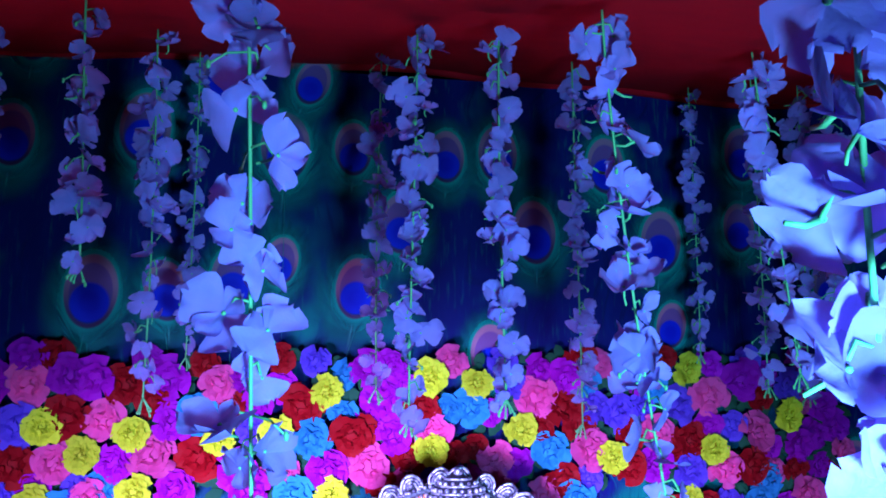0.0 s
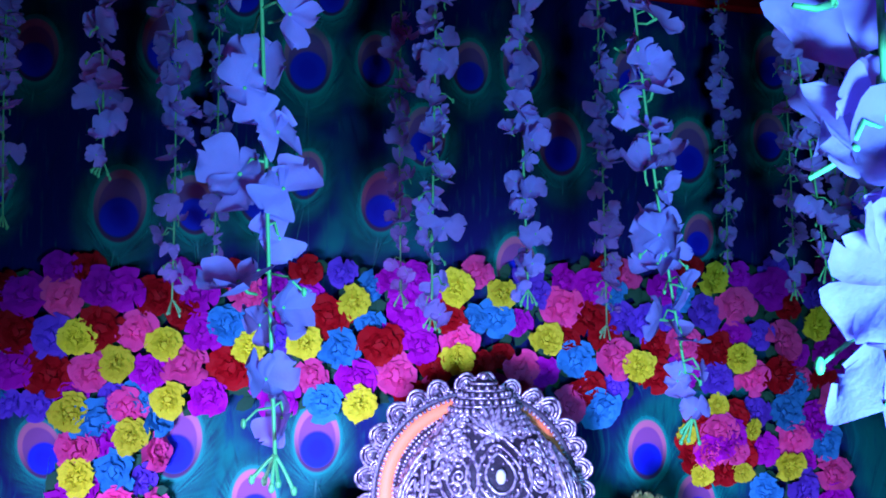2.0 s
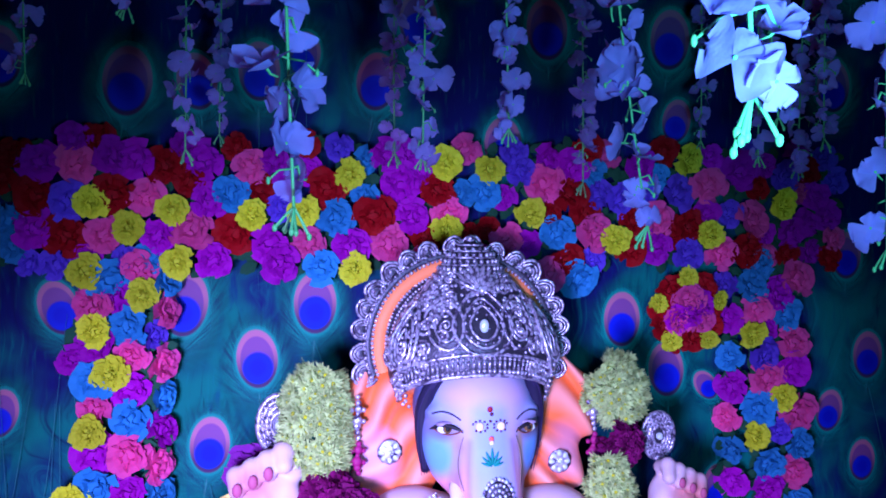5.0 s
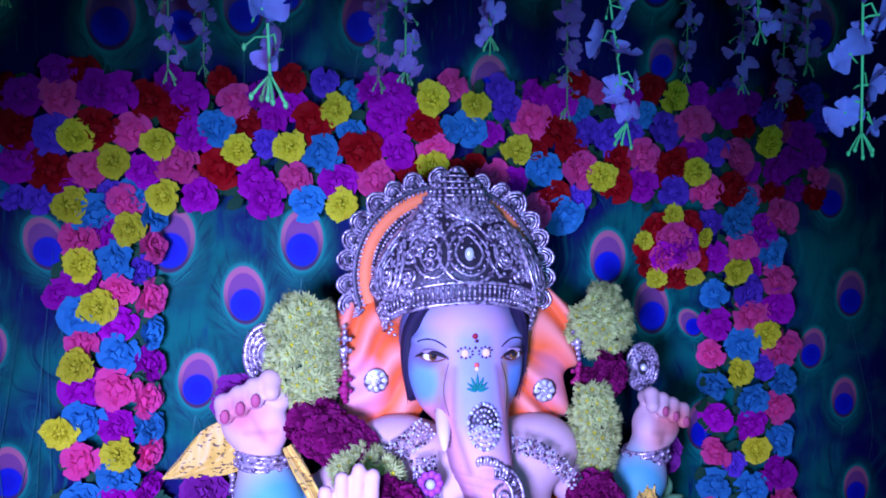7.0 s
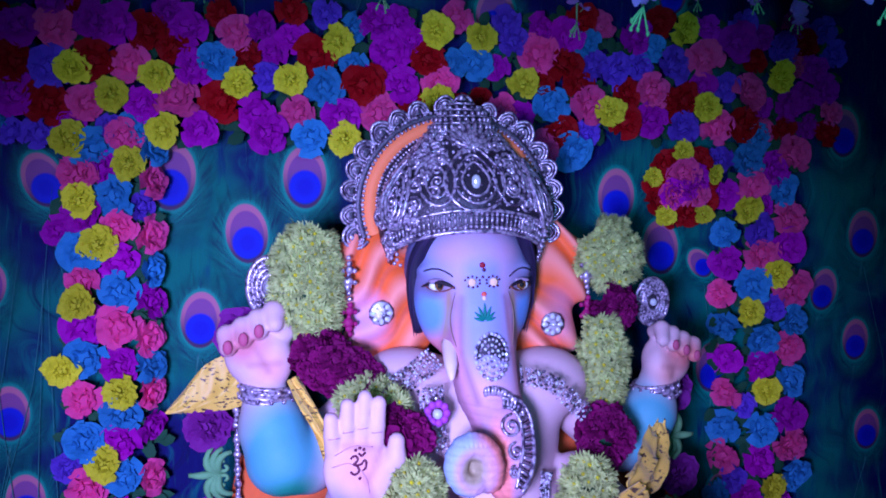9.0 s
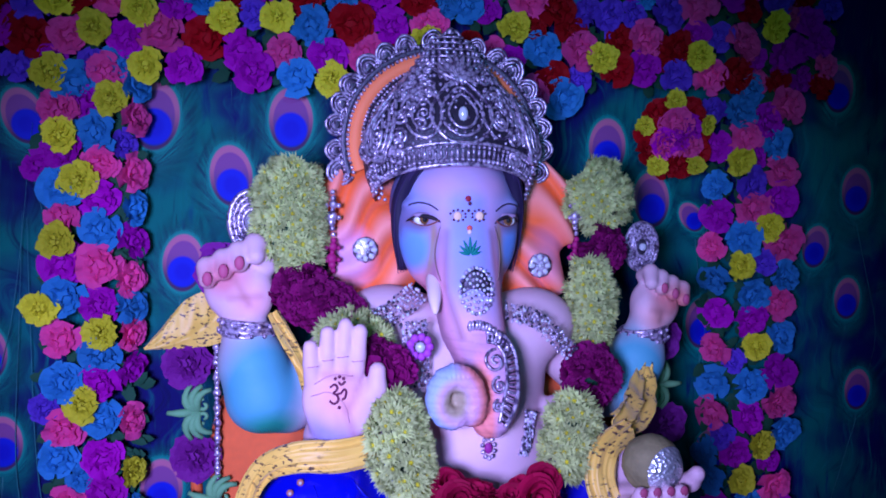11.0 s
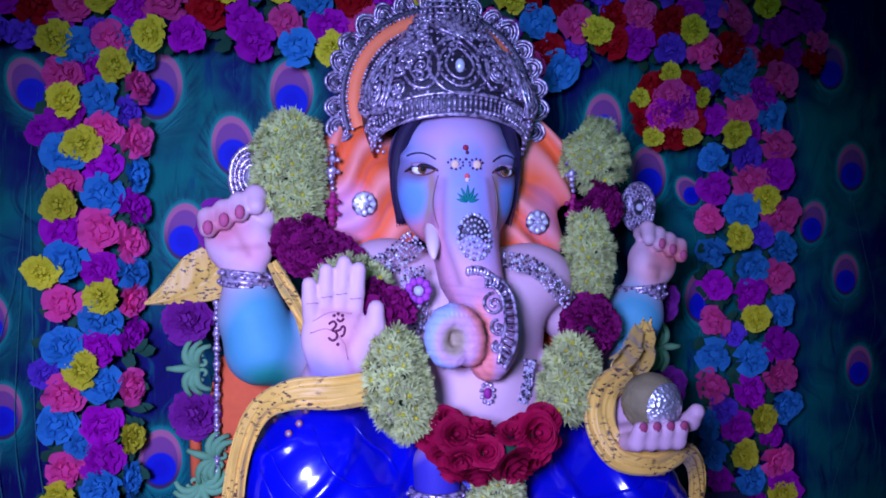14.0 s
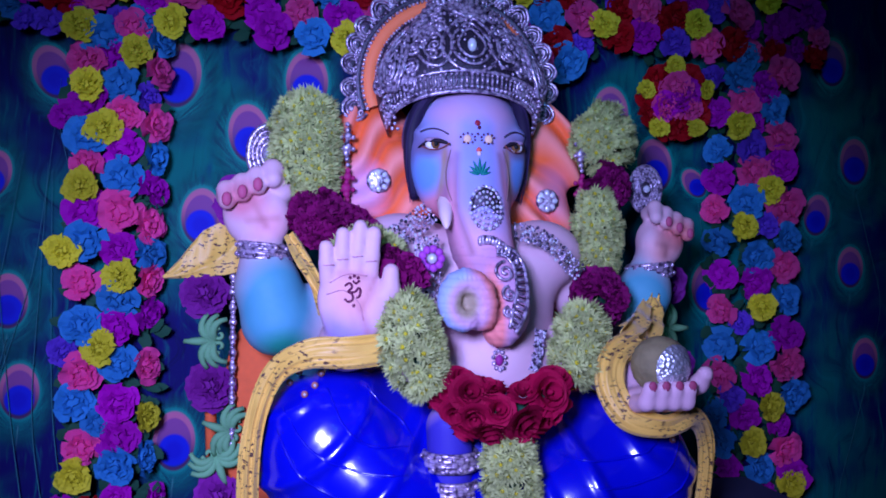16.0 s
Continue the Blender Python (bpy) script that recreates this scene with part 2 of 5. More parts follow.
solid("altar_platform", box_mesh("altar_platform", -0.35, 1.15, 1.12, 1.86, 0.0, 0.70, TABLECLOTH, 0.01), "platform draped in dark cloth under the statue", "platform", kind="structure")


def canopy():
    """Red cloth stretched over the altar, sagging a little between its ties."""
    a = Acc()
    nu, nv = 60, 24
    for side in (0.0, 0.004):
        vs = []
        for i in range(nu):
            x = -1.6 + 4.0 * i / (nu - 1)
            for j in range(nv):
                y = 0.25 + 1.79 * j / (nv - 1)
                s = 0.012 * math.sin(x * 3.1 + 0.8) + 0.006 * math.sin(x * 11 + y * 2) + 0.004 * math.sin(y * 9)
                vs.append((x, y, 2.722 - 0.28 * (2.04 - y) + s + side))
        q = grid_faces(nu, nv)
        a.add(vs, q if side else [f[::-1] for f in q])
    rim = []
    for i in range(nu):
        x = -1.6 + 4.0 * i / (nu - 1)
        s = 0.012 * math.sin(x * 3.1 + 0.8) + 0.006 * math.sin(x * 11 + 4.1) + 0.004 * math.sin(18.4)
        rim.append((x, 2.035, 2.717 + s))
    sweep(a, rim, 0.012, 6)
    solid("canopy", a.mesh("canopy", [CANOPY]), "deep red cloth canopy stretched over the altar", "canopy", kind="structure")


canopy()


def backdrop():
    a = Acc()
    nu, nv = 160, 40
    for back in (0, 1):
        vs = []
        for i in range(nu):
            x = -1.5 + 3.8 * i / (nu - 1)
            for j in range(nv):
                z = 0.02 + 2.69 * j / (nv - 1)
                y = 2.035 + 0.004 * math.sin(x * 7.3 + 0.5 * math.sin(z * 2)) + 0.002 * math.sin(x * 19 + z * 3)
                vs.append((x, y + 0.004 * back, z))
        q = grid_faces(nu, nv)
        a.add(vs, [f[::-1] for f in q] if back else q)
    ob = solid("backdrop", a.mesh("backdrop", [BACKDROP]), "dark cloth backdrop printed with blue-eyed peacock feathers", "backdrop", kind="structure")
    me = bpy.data.meshes.new("feather")
    k = 9
    vs = [(-0.5 + i / (k - 1), 0, -0.5 + j / (k - 1)) for i in range(k) for j in range(k)]
    me.from_pydata(vs, [], [f for f in grid_faces(k, k)])
    uvs = me.uv_layers.new(name="UVMap")
    for loop in me.loops:
        v = vs[loop.vertex_index]
        uvs.data[loop.index].uv = (v[0] + 0.5, v[2] + 0.5)
    me.materials.append(FEATHER)
    # eye centre x, z, size and lean of each printed feather
    low = [(-0.225, 1.637, 1.1, 8), (0.081, 1.636, 1.05, 0), (-0.054, 1.506, 1.0, -5), (-0.167, 1.306, 0.95, 4), (-0.493, 1.637, 0.9, -20), (-0.591, 1.107, 0.9, 0),
           (0.86, 1.586, 1.0, 0), (0.984, 1.454, 1.0, -6), (1.101, 1.422, 0.6, -40), (1.132, 1.136, 0.95, 0), (1.564, 1.481, 0.9, 0), (1.596, 0.946, 0.8, 0),
           (1.447, 1.336, 0.8, 10), (1.164, 0.789, 0.9, 0), (1.556, 1.195, 0.8, 0), (-0.223, 0.774, 1.0, 0), (-0.565, 0.90, 0.9, 0)]
    high = [(-0.349, 2.152, 1.15, 5), (-0.189, 2.16, 0.95, -8), (0.059, 2.494, 1.15, 0), (0.051, 2.234, 0.8, 12), (-0.049, 2.187, 1.0, 0), (0.226, 2.172, 1.0, 6),
            (0.438, 2.494, 0.9, 0), (0.657, 2.314, 1.1, -4), (0.982, 2.301, 1.1, 4), (0.329, 2.325, 1.0, 0), (0.543, 2.023, 1.0, 0), (1.203, 2.349, 0.9, 0),
            (-0.496, 2.734, 1.0, 0), (-0.528, 2.494, 1.0, 0), (-0.253, 2.522, 1.15, 5), (-0.086, 2.659, 1.0, 0), (0.566, 2.505, 1.0, 0), (0.843, 2.49, 1.0, 0)]
    top = [(1.217, 2.537, 1.0, 0), (0.216, 2.501, 0.9, 0), (0.113, 2.66, 0.8, 20), (1.45, 2.2, 1.0, 0), (-0.62, 2.2, 1.0, 0), (1.5, 2.5, 0.9, 0), (1.0, 2.1, 0.8, 10),
           (-0.02, 0.9, 1.0, 0), (1.5, 1.75, 0.9, 0), (-0.63, 1.4, 0.8, 15)]
    for i, (x, z, s, lean) in enumerate(low + high + top):
        m = pose(x, 2.0275 - 0.0006 * (i % 14), z, 0, lean, 0) @ Matrix.Diagonal((0.27 * s, 1, 0.37 * s, 1))
        part("printed_feather", me, ob, m=m)
    pale = plain("pale_printed_line", (0.02, 0.20, 0.20), 0.7)
    rnd = random.Random(4)
    for k in range(7):
        a = Acc()
        x0, bend = -0.47 - 0.045 * k, rnd.uniform(-0.05, 0.09)
        line = smooth_path([(x0 + 0.02, 2.0175, 0.55), (x0 - 0.02, 2.0175, 0.85), (x0 - 0.01 + bend, 2.0175, 1.2), (x0 + 1.6 * bend, 2.0175, rnd.uniform(1.4, 1.7))], 30)
        sweep(a, line, [0.0014 - 0.0011 * i / 29 for i in range(30)], 5)
        part("printed_quill", a.mesh("printed_quill", [pale]), ob)
    for x, z, s, lean in low[:6] + low[6:12] + high[:6]:
        a = Acc()
        dx = rnd.uniform(-0.10, 0.10)
        line = smooth_path([(x + 0.02 * dx, 2.0175, z - 0.075 * s), (x + 0.5 * dx, 2.0175, z - 0.2), (x + dx, 2.0175, z - 0.36), (x + 0.7 * dx, 2.0175, z - 0.5)], 24)
        sweep(a, line, [0.0008 - 0.0006 * i / 23 for i in range(24)], 5)
        part("printed_quill", a.mesh("printed_quill", [pale]), ob)


backdrop()

# ---- cloth flowers ----


def carnation(seed, count=22, size=0.042, ragged=1.0):
    """A domed, ruffled cloth flower that faces -y, about 8 cm across."""
    rnd = random.Random(seed)
    a = Acc()
    nu, nv = 4, 7
    for k in range(count):
        share = (k + 0.5) / count
        e = math.asin(1 - share) * 0.95 + rnd.uniform(-0.12, 0.12)
        t = k * 2.39996 + rnd.uniform(-0.3, 0.3)
        d = np.array((math.cos(e) * math.cos(t), -math.sin(e), math.cos(e) * math.sin(t)))
        side = np.array((-math.sin(t), 0, math.cos(t)))
        up = np.cross(side, d)
        up = up if up[1] < 0 else -up
        roll = rnd.uniform(-0.5, 0.5)
        side, up = side * math.cos(roll) + up * math.sin(roll), up * math.cos(roll) - side * math.sin(roll)
        length = size * (0.70 + 0.32 * share) * rnd.uniform(0.88, 1.12)
        half = size * (0.34 + 0.22 * share) * rnd.uniform(0.85, 1.2)
        ph = rnd.uniform(0, 6.28)
        vs = []
        for i in range(nu):
            u = (i + 0.25) / (nu - 0.75)
            for j in range(nv):
                v = 2 * j / (nv - 1) - 1
                r = length * u * (1 - 0.20 * v * v * u)
                if i == nu - 1:
                    r += ragged * rnd.uniform(-0.0045, 0.0030)
                w = u * u * (0.0050 * math.sin((3.2 + 2.2 * ragged) * v + ph) + ragged * rnd.uniform(-0.002, 0.002)) + 0.006 * u * u * (1 - v * v)
                p = d * r + side * half * v * (0.25 + 0.75 * u ** 0.7) + up * w
                vs.append((p[0], p[1] * 0.72 - 0.004, p[2]))
        a.add(vs, grid_faces(nu, nv))
    ball(a, (0, -0.006, 0), (size * 0.5, 0.014, size * 0.5))
    return a


CARNATIONS = {}
for _k, _mat in PALETTE.items():
    CARNATIONS[_k] = [(carnation(11 * i + 3, 30, 0.044, 1.3) if _k == "yellow" else carnation(11 * i + 5, 17 + i, 0.043, 0.55)).mesh("flower_" + _k, [_mat]) for i in range(5)]


def leaf_bed(count, place, seed, name):
    """Green cloth leaves behind a garland; place gives x, z of each."""
    rnd = random.Random(seed)
    a = Acc()
    for _ in range(count):
        x, z = place(rnd)
        ang, ln, w = rnd.uniform(0, 6.28), rnd.uniform(0.03, 0.05), rnd.uniform(0.010, 0.016)
        y = 1.978 + rnd.uniform(-0.010, 0.010)
        d, s = np.array((math.cos(ang), -0.25, math.sin(ang))), np.array((-math.sin(ang), 0, math.cos(ang)))
        o = np.array((x, y, z))
        vs = [o, o + d * ln * 0.35 + s * w, o + d * ln * 0.35 - s * w, o + d * ln * 0.45 + np.array((0, -0.004, 0)), o + d * ln * 0.75 + s * w * 0.8, o + d * ln * 0.75 - s * w * 0.8, o + d * ln]
        a.add(vs, [(0, 3, 1), (0, 2, 3), (1, 3, 4), (3, 2, 5), (4, 3, 6), (3, 5, 6)])
    return a.mesh(name, [LEAF])


def garland(name, label, spots, beds, inside, fill, seed, gap=0.050, rim=None):
    """Flowers where they are known, then more of them where there is room."""
    rnd = random.Random(seed)
    ob = thing(name, label, "garland", "flower garlands round the altar", at=(0, 1.96, 0))
    back = Matrix.Translation((0, -1.96, 0))
    done = []

    def put(x, z, colour, y=1.945, s=1.0):
        swing = 0
        if rim and abs(x - rim) < 0.024:
            swing, y, s = 52 if rim < 0.5 else -48, y + 0.012, s * 0.92
        m = back @ pose(x, y, z, 0, 0, swing) @ pose(0, 0, 0, rnd.uniform(-16, 16), rnd.uniform(0, 360), 0) @ pose(0, 0, 0, 0, 0, rnd.uniform(-16, 16)) @ Matrix.Scale(s, 4)
        part("flower", rnd.choice(CARNATIONS[colour]), ob, m=m)
        done.append((x, z))

    grow = 0.86 if "rosette" in name else 1.0
    for colour, places in spots:
        for x, z in places:
            s = rnd.uniform(0.86, 0.98) if colour == "yellow" else rnd.uniform(1.02, 1.2)
            put(x, z, colour, 1.932 if colour == "yellow" or grow < 1 and colour != "red" else rnd.uniform(1.945, 1.955), s * grow * (0.78 if grow < 1 and colour == "yellow" else 1.0))
    for _ in range(fill):
        x, z = inside(rnd)
        if min((x - p) ** 2 + (z - q) ** 2 for p, q in done) > gap ** 2:
            put(x, z, rnd.choice(("magenta", "violet", "red", "pink", "blue", "magenta", "red")), rnd.uniform(1.953, 1.965), rnd.uniform(0.8, 1.0))
    bed = part("leaves", leaf_bed(beds, inside, seed, "leaves"), ob, "dark green cloth leaves", m=back)
    tagged(bed, kind="stuff")
    return ob


TOP_SPOTS = [
    ("yellow", [(-0.409, 1.892), (-0.332, 1.839), (-0.238, 1.879), (-0.064, 1.866), (0.051, 1.878), (0.154, 1.964), (0.381, 1.992), (0.489, 1.982), (0.587, 1.874), (0.804, 1.813),
                (1.053, 1.827), (0.991, 2.009), (1.251, 1.903), (0.17, 1.745), (0.385, 1.837), (-0.228, 1.764)]),
    ("pink", [(-0.443, 1.979), (-0.386, 1.821), (-0.294, 1.905), (-0.198, 1.834), (-0.069, 1.979), (0.065, 1.805), (0.251, 1.802), (0.39, 1.872), (0.629, 1.948), (0.533, 1.814),
              (0.757, 1.829), (0.916, 1.865), (1.056, 1.949), (1.172, 1.86), (1.09, 1.783), (0.644, 1.727)]),
    ("red", [(-0.526, 1.909), (-0.466, 1.82), (-0.367, 1.912), (-0.253, 1.979), (-0.102, 1.829), (0.104, 1.932), (0.213, 1.87), (0.363, 1.931), (0.686, 1.761), (1.159, 1.783),
             (0.851, 1.789), (1.006, 1.845), (0.692, 1.923)]),
]
TOP_SPOTS_COOL = [
    ("blue", [(-0.113, 1.916), (0.123, 1.863), (0.478, 1.926), (0.658, 1.828), (0.09, 1.748), (0.715, 1.721)]),
    ("violet", [(-0.459, 1.898), (0.974, 1.927), (0.999, 1.778), (1.263, 1.974), (0.821, 1.911)]),
    ("magenta", [(-0.519, 1.981), (-0.533, 1.837), (-0.365, 1.996), (-0.27, 1.821), (-0.172, 1.989), (-0.161, 1.897), (-0.028, 1.804), (0.161, 1.793), (0.278, 1.948), (0.304, 1.865),
                 (0.699, 1.99), (0.917, 1.796), (-0.151, 1.766), (-0.004, 1.76), (1.282, 1.833), (0.871, 1.994), (-0.313, 1.992), (1.139, 1.986)]),
]
garland("flower_garland", "wide garland of mixed coloured cloth flowers across the backdrop", TOP_SPOTS + TOP_SPOTS_COOL, 700,
        lambda r: (r.uniform(-0.78, 1.42), r.uniform(1.755, 2.035)), 2600, 5)
LEFT_SPOTS = [
    ("yellow", [(-0.424, 1.742), (-0.302, 1.69), (-0.405, 1.611), (-0.371, 1.517), (-0.417, 1.386), (-0.455, 1.242), (-0.331, 1.186), (-0.374, 1.026), (-0.278, 0.869), (-0.429, 0.745)]),
    ("pink", [(-0.313, 1.749), (-0.408, 1.667), (-0.33, 1.554), (-0.267, 1.533), (-0.407, 1.437), (-0.335, 1.332), (-0.279, 1.299), (-0.416, 1.167), (-0.26, 1.652), (-0.415, 0.971),
              (-0.281, 0.981), (-0.278, 1.179), (-0.414, 0.803)]),
    ("blue", [(-0.377, 1.721), (-0.337, 1.619), (-0.407, 1.501), (-0.332, 1.409), (-0.267, 1.455), (-0.406, 1.264), (-0.338, 1.134), (-0.278, 1.238), (-0.416, 1.074), (-0.335, 0.987),
              (-0.257, 1.724), (-0.433, 0.902), (-0.285, 0.774), (-0.338, 0.764)]),
    ("magenta", [(-0.364, 1.683), (-0.402, 1.576), (-0.336, 1.479), (-0.411, 1.335), (-0.338, 1.244), (-0.271, 1.381), (-0.337, 1.072), (-0.278, 1.103), (-0.339, 0.9), (-0.338, 0.82)]),
]
garland("flower_garland", "upright garland of pink, blue and yellow cloth flowers", LEFT_SPOTS, 330, lambda r: (r.uniform(-0.455, -0.26), r.uniform(0.62, 1.75)), 700, 6, 0.056, -0.272)
RIGHT_SPOTS = [
    ("yellow", [(1.17, 1.576), (1.258, 1.413), (1.182, 1.315), (1.235, 1.111), (1.256, 0.857), (1.206, 0.764), (1.315, 0.653)]),
    ("pink", [(1.222, 1.46), (1.294, 1.55), (1.121, 1.36), (1.307, 1.373), (1.303, 1.217), (1.141, 1.102), (1.312, 0.963), (1.14, 0.938), (1.3, 1.713), (1.192, 1.638), (1.306, 0.744)]),
    ("blue", [(1.178, 1.693), (1.273, 1.623), (1.129, 1.512), (1.2, 1.381), (1.133, 1.28), (1.224, 1.24), (1.31, 1.286), (1.31, 1.129), (1.141, 1.014), (1.234, 1.007), (1.326, 0.885),
              (1.127, 0.835), (1.142, 0.764), (1.235, 0.697)]),
    ("violet", [(1.214, 1.517), (1.117, 1.695)]),
    ("magenta", [(1.246, 1.673), (1.119, 1.613), (1.131, 1.439), (1.29, 1.482), (1.138, 1.194), (1.226, 1.173), (1.304, 1.041), (1.229, 0.921), (1.158, 0.7), (1.329, 0.672)]),
]
garland("flower_garland", "upright garland of blue, purple and yellow cloth flowers", RIGHT_SPOTS, 330, lambda r: (r.uniform(1.12, 1.32), r.uniform(0.62, 1.75)), 700, 7, 0.056, 1.135)
def ring_of(count, radius, start):
    return [(0.998 + radius * math.cos(start + 2 * math.pi * k / count), 1.632 + radius * math.sin(start + 2 * math.pi * k / count)) for k in range(count)]


ROSETTE_SPOTS = [("red", ring_of(9, 0.066, 0.2)), ("magenta", ring_of(2, 0.034, 0.5)), ("pink", ring_of(3, 0.034, 1.6)), ("magenta", [(0.998, 1.632)]), ("yellow", ring_of(5, 0.086, 0.35))]
ros = garland("flower_rosette", "round rosette of red, pink and yellow cloth flowers", ROSETTE_SPOTS, 40, lambda r: (r.uniform(0.95, 1.05), r.uniform(1.57, 1.68)), 0, 8)
tagged(ros, category="rosette")


# ---- hanging vines ----


def vine_flower(seed):
    """A soft, thin-petalled blossom facing -y: two broad wings, a lip and narrow sepals."""
    rnd = random.Random(seed)
    a = Acc()
    start = rnd.uniform(-0.3, 0.3)
    wings = [(start, 1.0, 1.12), (math.pi - start, 1.0, 1.12), (-1.57 + rnd.uniform(-0.4, 0.4), 0.75, 0.7)]
    if rnd.random() < 0.6:
        wings.append((1.57 + rnd.uniform(-0.3, 0.3), 0.8, 0.62))
    for k, (turn, long, wide) in enumerate(wings):
        ln, w = 0.027 * long * rnd.uniform(0.8, 1.15), 0.0195 * wide * rnd.uniform(0.85, 1.2)
        cup, twist = rnd.uniform(-0.3, 0.7), rnd.uniform(-0.25, 0.25)
        ph = rnd.uniform(0, 6.28)
        d, s = np.array((math.cos(turn), 0, math.sin(turn))), np.array((-math.sin(turn), 0, math.cos(turn)))
        vs = []
        for i in range(8):
            u = i / 7
            half = w * min(1.0, 0.16 + 1.25 * u) * math.sqrt(max(0.0, 1 - max(0.0, (u - 0.55) / 0.46) ** 2))
            for j in range(7):
                v = j / 3 - 1
                y = -0.003 - ln * cup * u * u + twist * half * v * u - 0.004 * v * v * u + 0.0030 * u * math.sin(4 * u + 4.5 * v + ph)
                r = ln * u * (1 + 0.07 * math.sin(6 * v + ph) * u)
                vs.append(d * r + s * half * v + np.array((0, y, 0)))
        a.add(vs, grid_faces(8, 7))
    ball(a, (0, -0.003, 0), 0.0018, 1)
    sweep(a, [(0, -0.003, 0), (0, 0.008, 0.002), (0, 0.014, 0.008)], [0.0018, 0.0013, 0.0011], 5, 1)
    return a.mesh("blossom", [VINE_PETAL, VINE_STEM])


BLOSSOMS = [vine_flower(40 + i) for i in range(12)]


def bud_spray(seed):
    rnd = random.Random(seed)
    a = Acc()
    for k in range(5):
        ang = rnd.uniform(0, 6.28)
        out, down = rnd.uniform(0.008, 0.02), rnd.uniform(0.018, 0.034)
        p = smooth_path([(0, 0, 0), (0.5 * out * math.cos(ang), 0.5 * out * math.sin(ang), -0.45 * down), (out * math.cos(ang), out * math.sin(ang), -down)], 6)
        sweep(a, p, [0.0016, 0.0015, 0.0015, 0.0016, 0.0018, 0.0016], 6)
        ball(a, p[-1], (0.0028, 0.0028, 0.0042))
    return a.mesh("bud_spray", [VINE_STEM])


SPRAYS = [bud_spray(70 + i) for i in range(3)]


def vine(x, y, ztip, seed, size=1.0, gap=0.024, lean=0.0, sway=0.004):
    rnd = random.Random(seed)
    ztop = 2.722 - 0.28 * (2.04 - y) - 0.01
    ob = thing("hanging_vine", "hanging vine of pale lavender cloth blossoms on a green stem", "flower vine", "vines hanging from the canopy", at=(x, y, ztop))
    n = 14
    bend = [(lean * (i / (n - 1)) ** 1.3 + sway * math.sin(3.1 * i / n + seed), sway * math.cos(2.3 * i / n + 2 * seed), (ztip + 0.03 - ztop) * i / (n - 1)) for i in range(n)]
    bend = np.array(bend) - np.array((bend[0][0], bend[0][1], 0))
    a = Acc()
    sweep(a, smooth_path(bend, 40), 0.0014, 6)
    length = ztop - ztip - 0.035
    z, k, twigs = 0.015, 0, []
    while z < length:
        s = z / (ztop - ztip - 0.03) * (n - 1)
        i = min(int(s), n - 2)
        p = bend[i] + (bend[i + 1] - bend[i]) * (s - i)
        ang = k * 2.4 + rnd.uniform(-0.6, 0.6)
        off = np.array((math.cos(ang), math.sin(ang), 0)) * rnd.uniform(0.006, 0.022) * size
        q = p + off + np.array((0, 0, -0.008))
        sweep(a, [tuple(p), tuple(p + off * 0.6 + np.array((0, 0, 0.003))), tuple(q)], 0.0011, 5)
        face = rnd.uniform(-55, 55) if rnd.random() < 0.85 else rnd.uniform(0, 360)
        m = Matrix.Translation(q) @ pose(0, 0, 0, rnd.uniform(-55, 25), 0, face) @ pose(0, 0, 0, 0, rnd.uniform(0, 360), 0) @ Matrix.Scale(size * rnd.uniform(0.72, 1.2) * (1 - 0.25 * (z / length) ** 3), 4)
        part("blossom", rnd.choice(BLOSSOMS), ob, m=m)
        if rnd.random() < 0.35:
            w = np.array((math.cos(ang + 2.4), math.sin(ang + 2.4), -0.5)) * rnd.uniform(0.016, 0.03) * size
            sweep(a, [tuple(p), tuple(p + w * 0.55 + np.array((0, 0, 0.004))), tuple(p + w)], 0.0009, 5)
            ball(a, p + w, (0.0018, 0.0018, 0.0034))
        z += gap * 0.95 * size * rnd.uniform(0.45, 1.6)
        k += 1
    part("stem", a.mesh("stem", [VINE_STEM]), ob, "thin green stem")
    part("bud_spray", rnd.choice(SPRAYS), ob, "green buds at the tip", m=Matrix.Translation(bend[-1]) @ pose(0, 0, 0, 0, 0, rnd.uniform(0, 360)) @ Matrix.Scale(0.85 * size, 4))
    return ob


VINES = [(-0.012, 0.60, 1.825, 1, 0.95, 0.025, 0.022), (0.338, 0.81, 1.812, 2, 0.92, 0.025, 0.07), (0.214, 0.27, 1.872, 3, 0.92, 0.0165), (0.555, 0.63, 1.79, 4, 0.85, 0.024),
         (-0.203, 1.05, 2.09, 5, 0.80, 0.027), (-0.157, 1.36, 1.935, 6, 0.86, 0.026), (-0.12, 1.75, 2.0, 7, 0.78, 0.03), (0.203, 1.12, 1.91, 8, 0.82, 0.025),
         (0.205, 1.48, 1.945, 9, 0.86, 0.025), (0.288, 1.02, 1.94, 10, 0.74, 0.026), (0.515, 1.37, 1.89, 11, 0.80, 0.026), (0.93, 1.75, 2.01, 12, 0.8, 0.03)]
VINES_FAR = [(0.655, 1.05, 1.97, 13, 0.86, 0.023, 0.045), (1.03, 1.5, 1.935, 14, 0.88, 0.022), (0.95, 1.3, 1.97, 15, 0.82, 0.022), (-0.43, 1.5, 2.07, 16, 0.85, 0.026), (0.88, 1.42, 1.95, 17, 0.82, 0.024)]
for _v in VINES + VINES_FAR:
    vine(*_v)

# ---- the statue ----


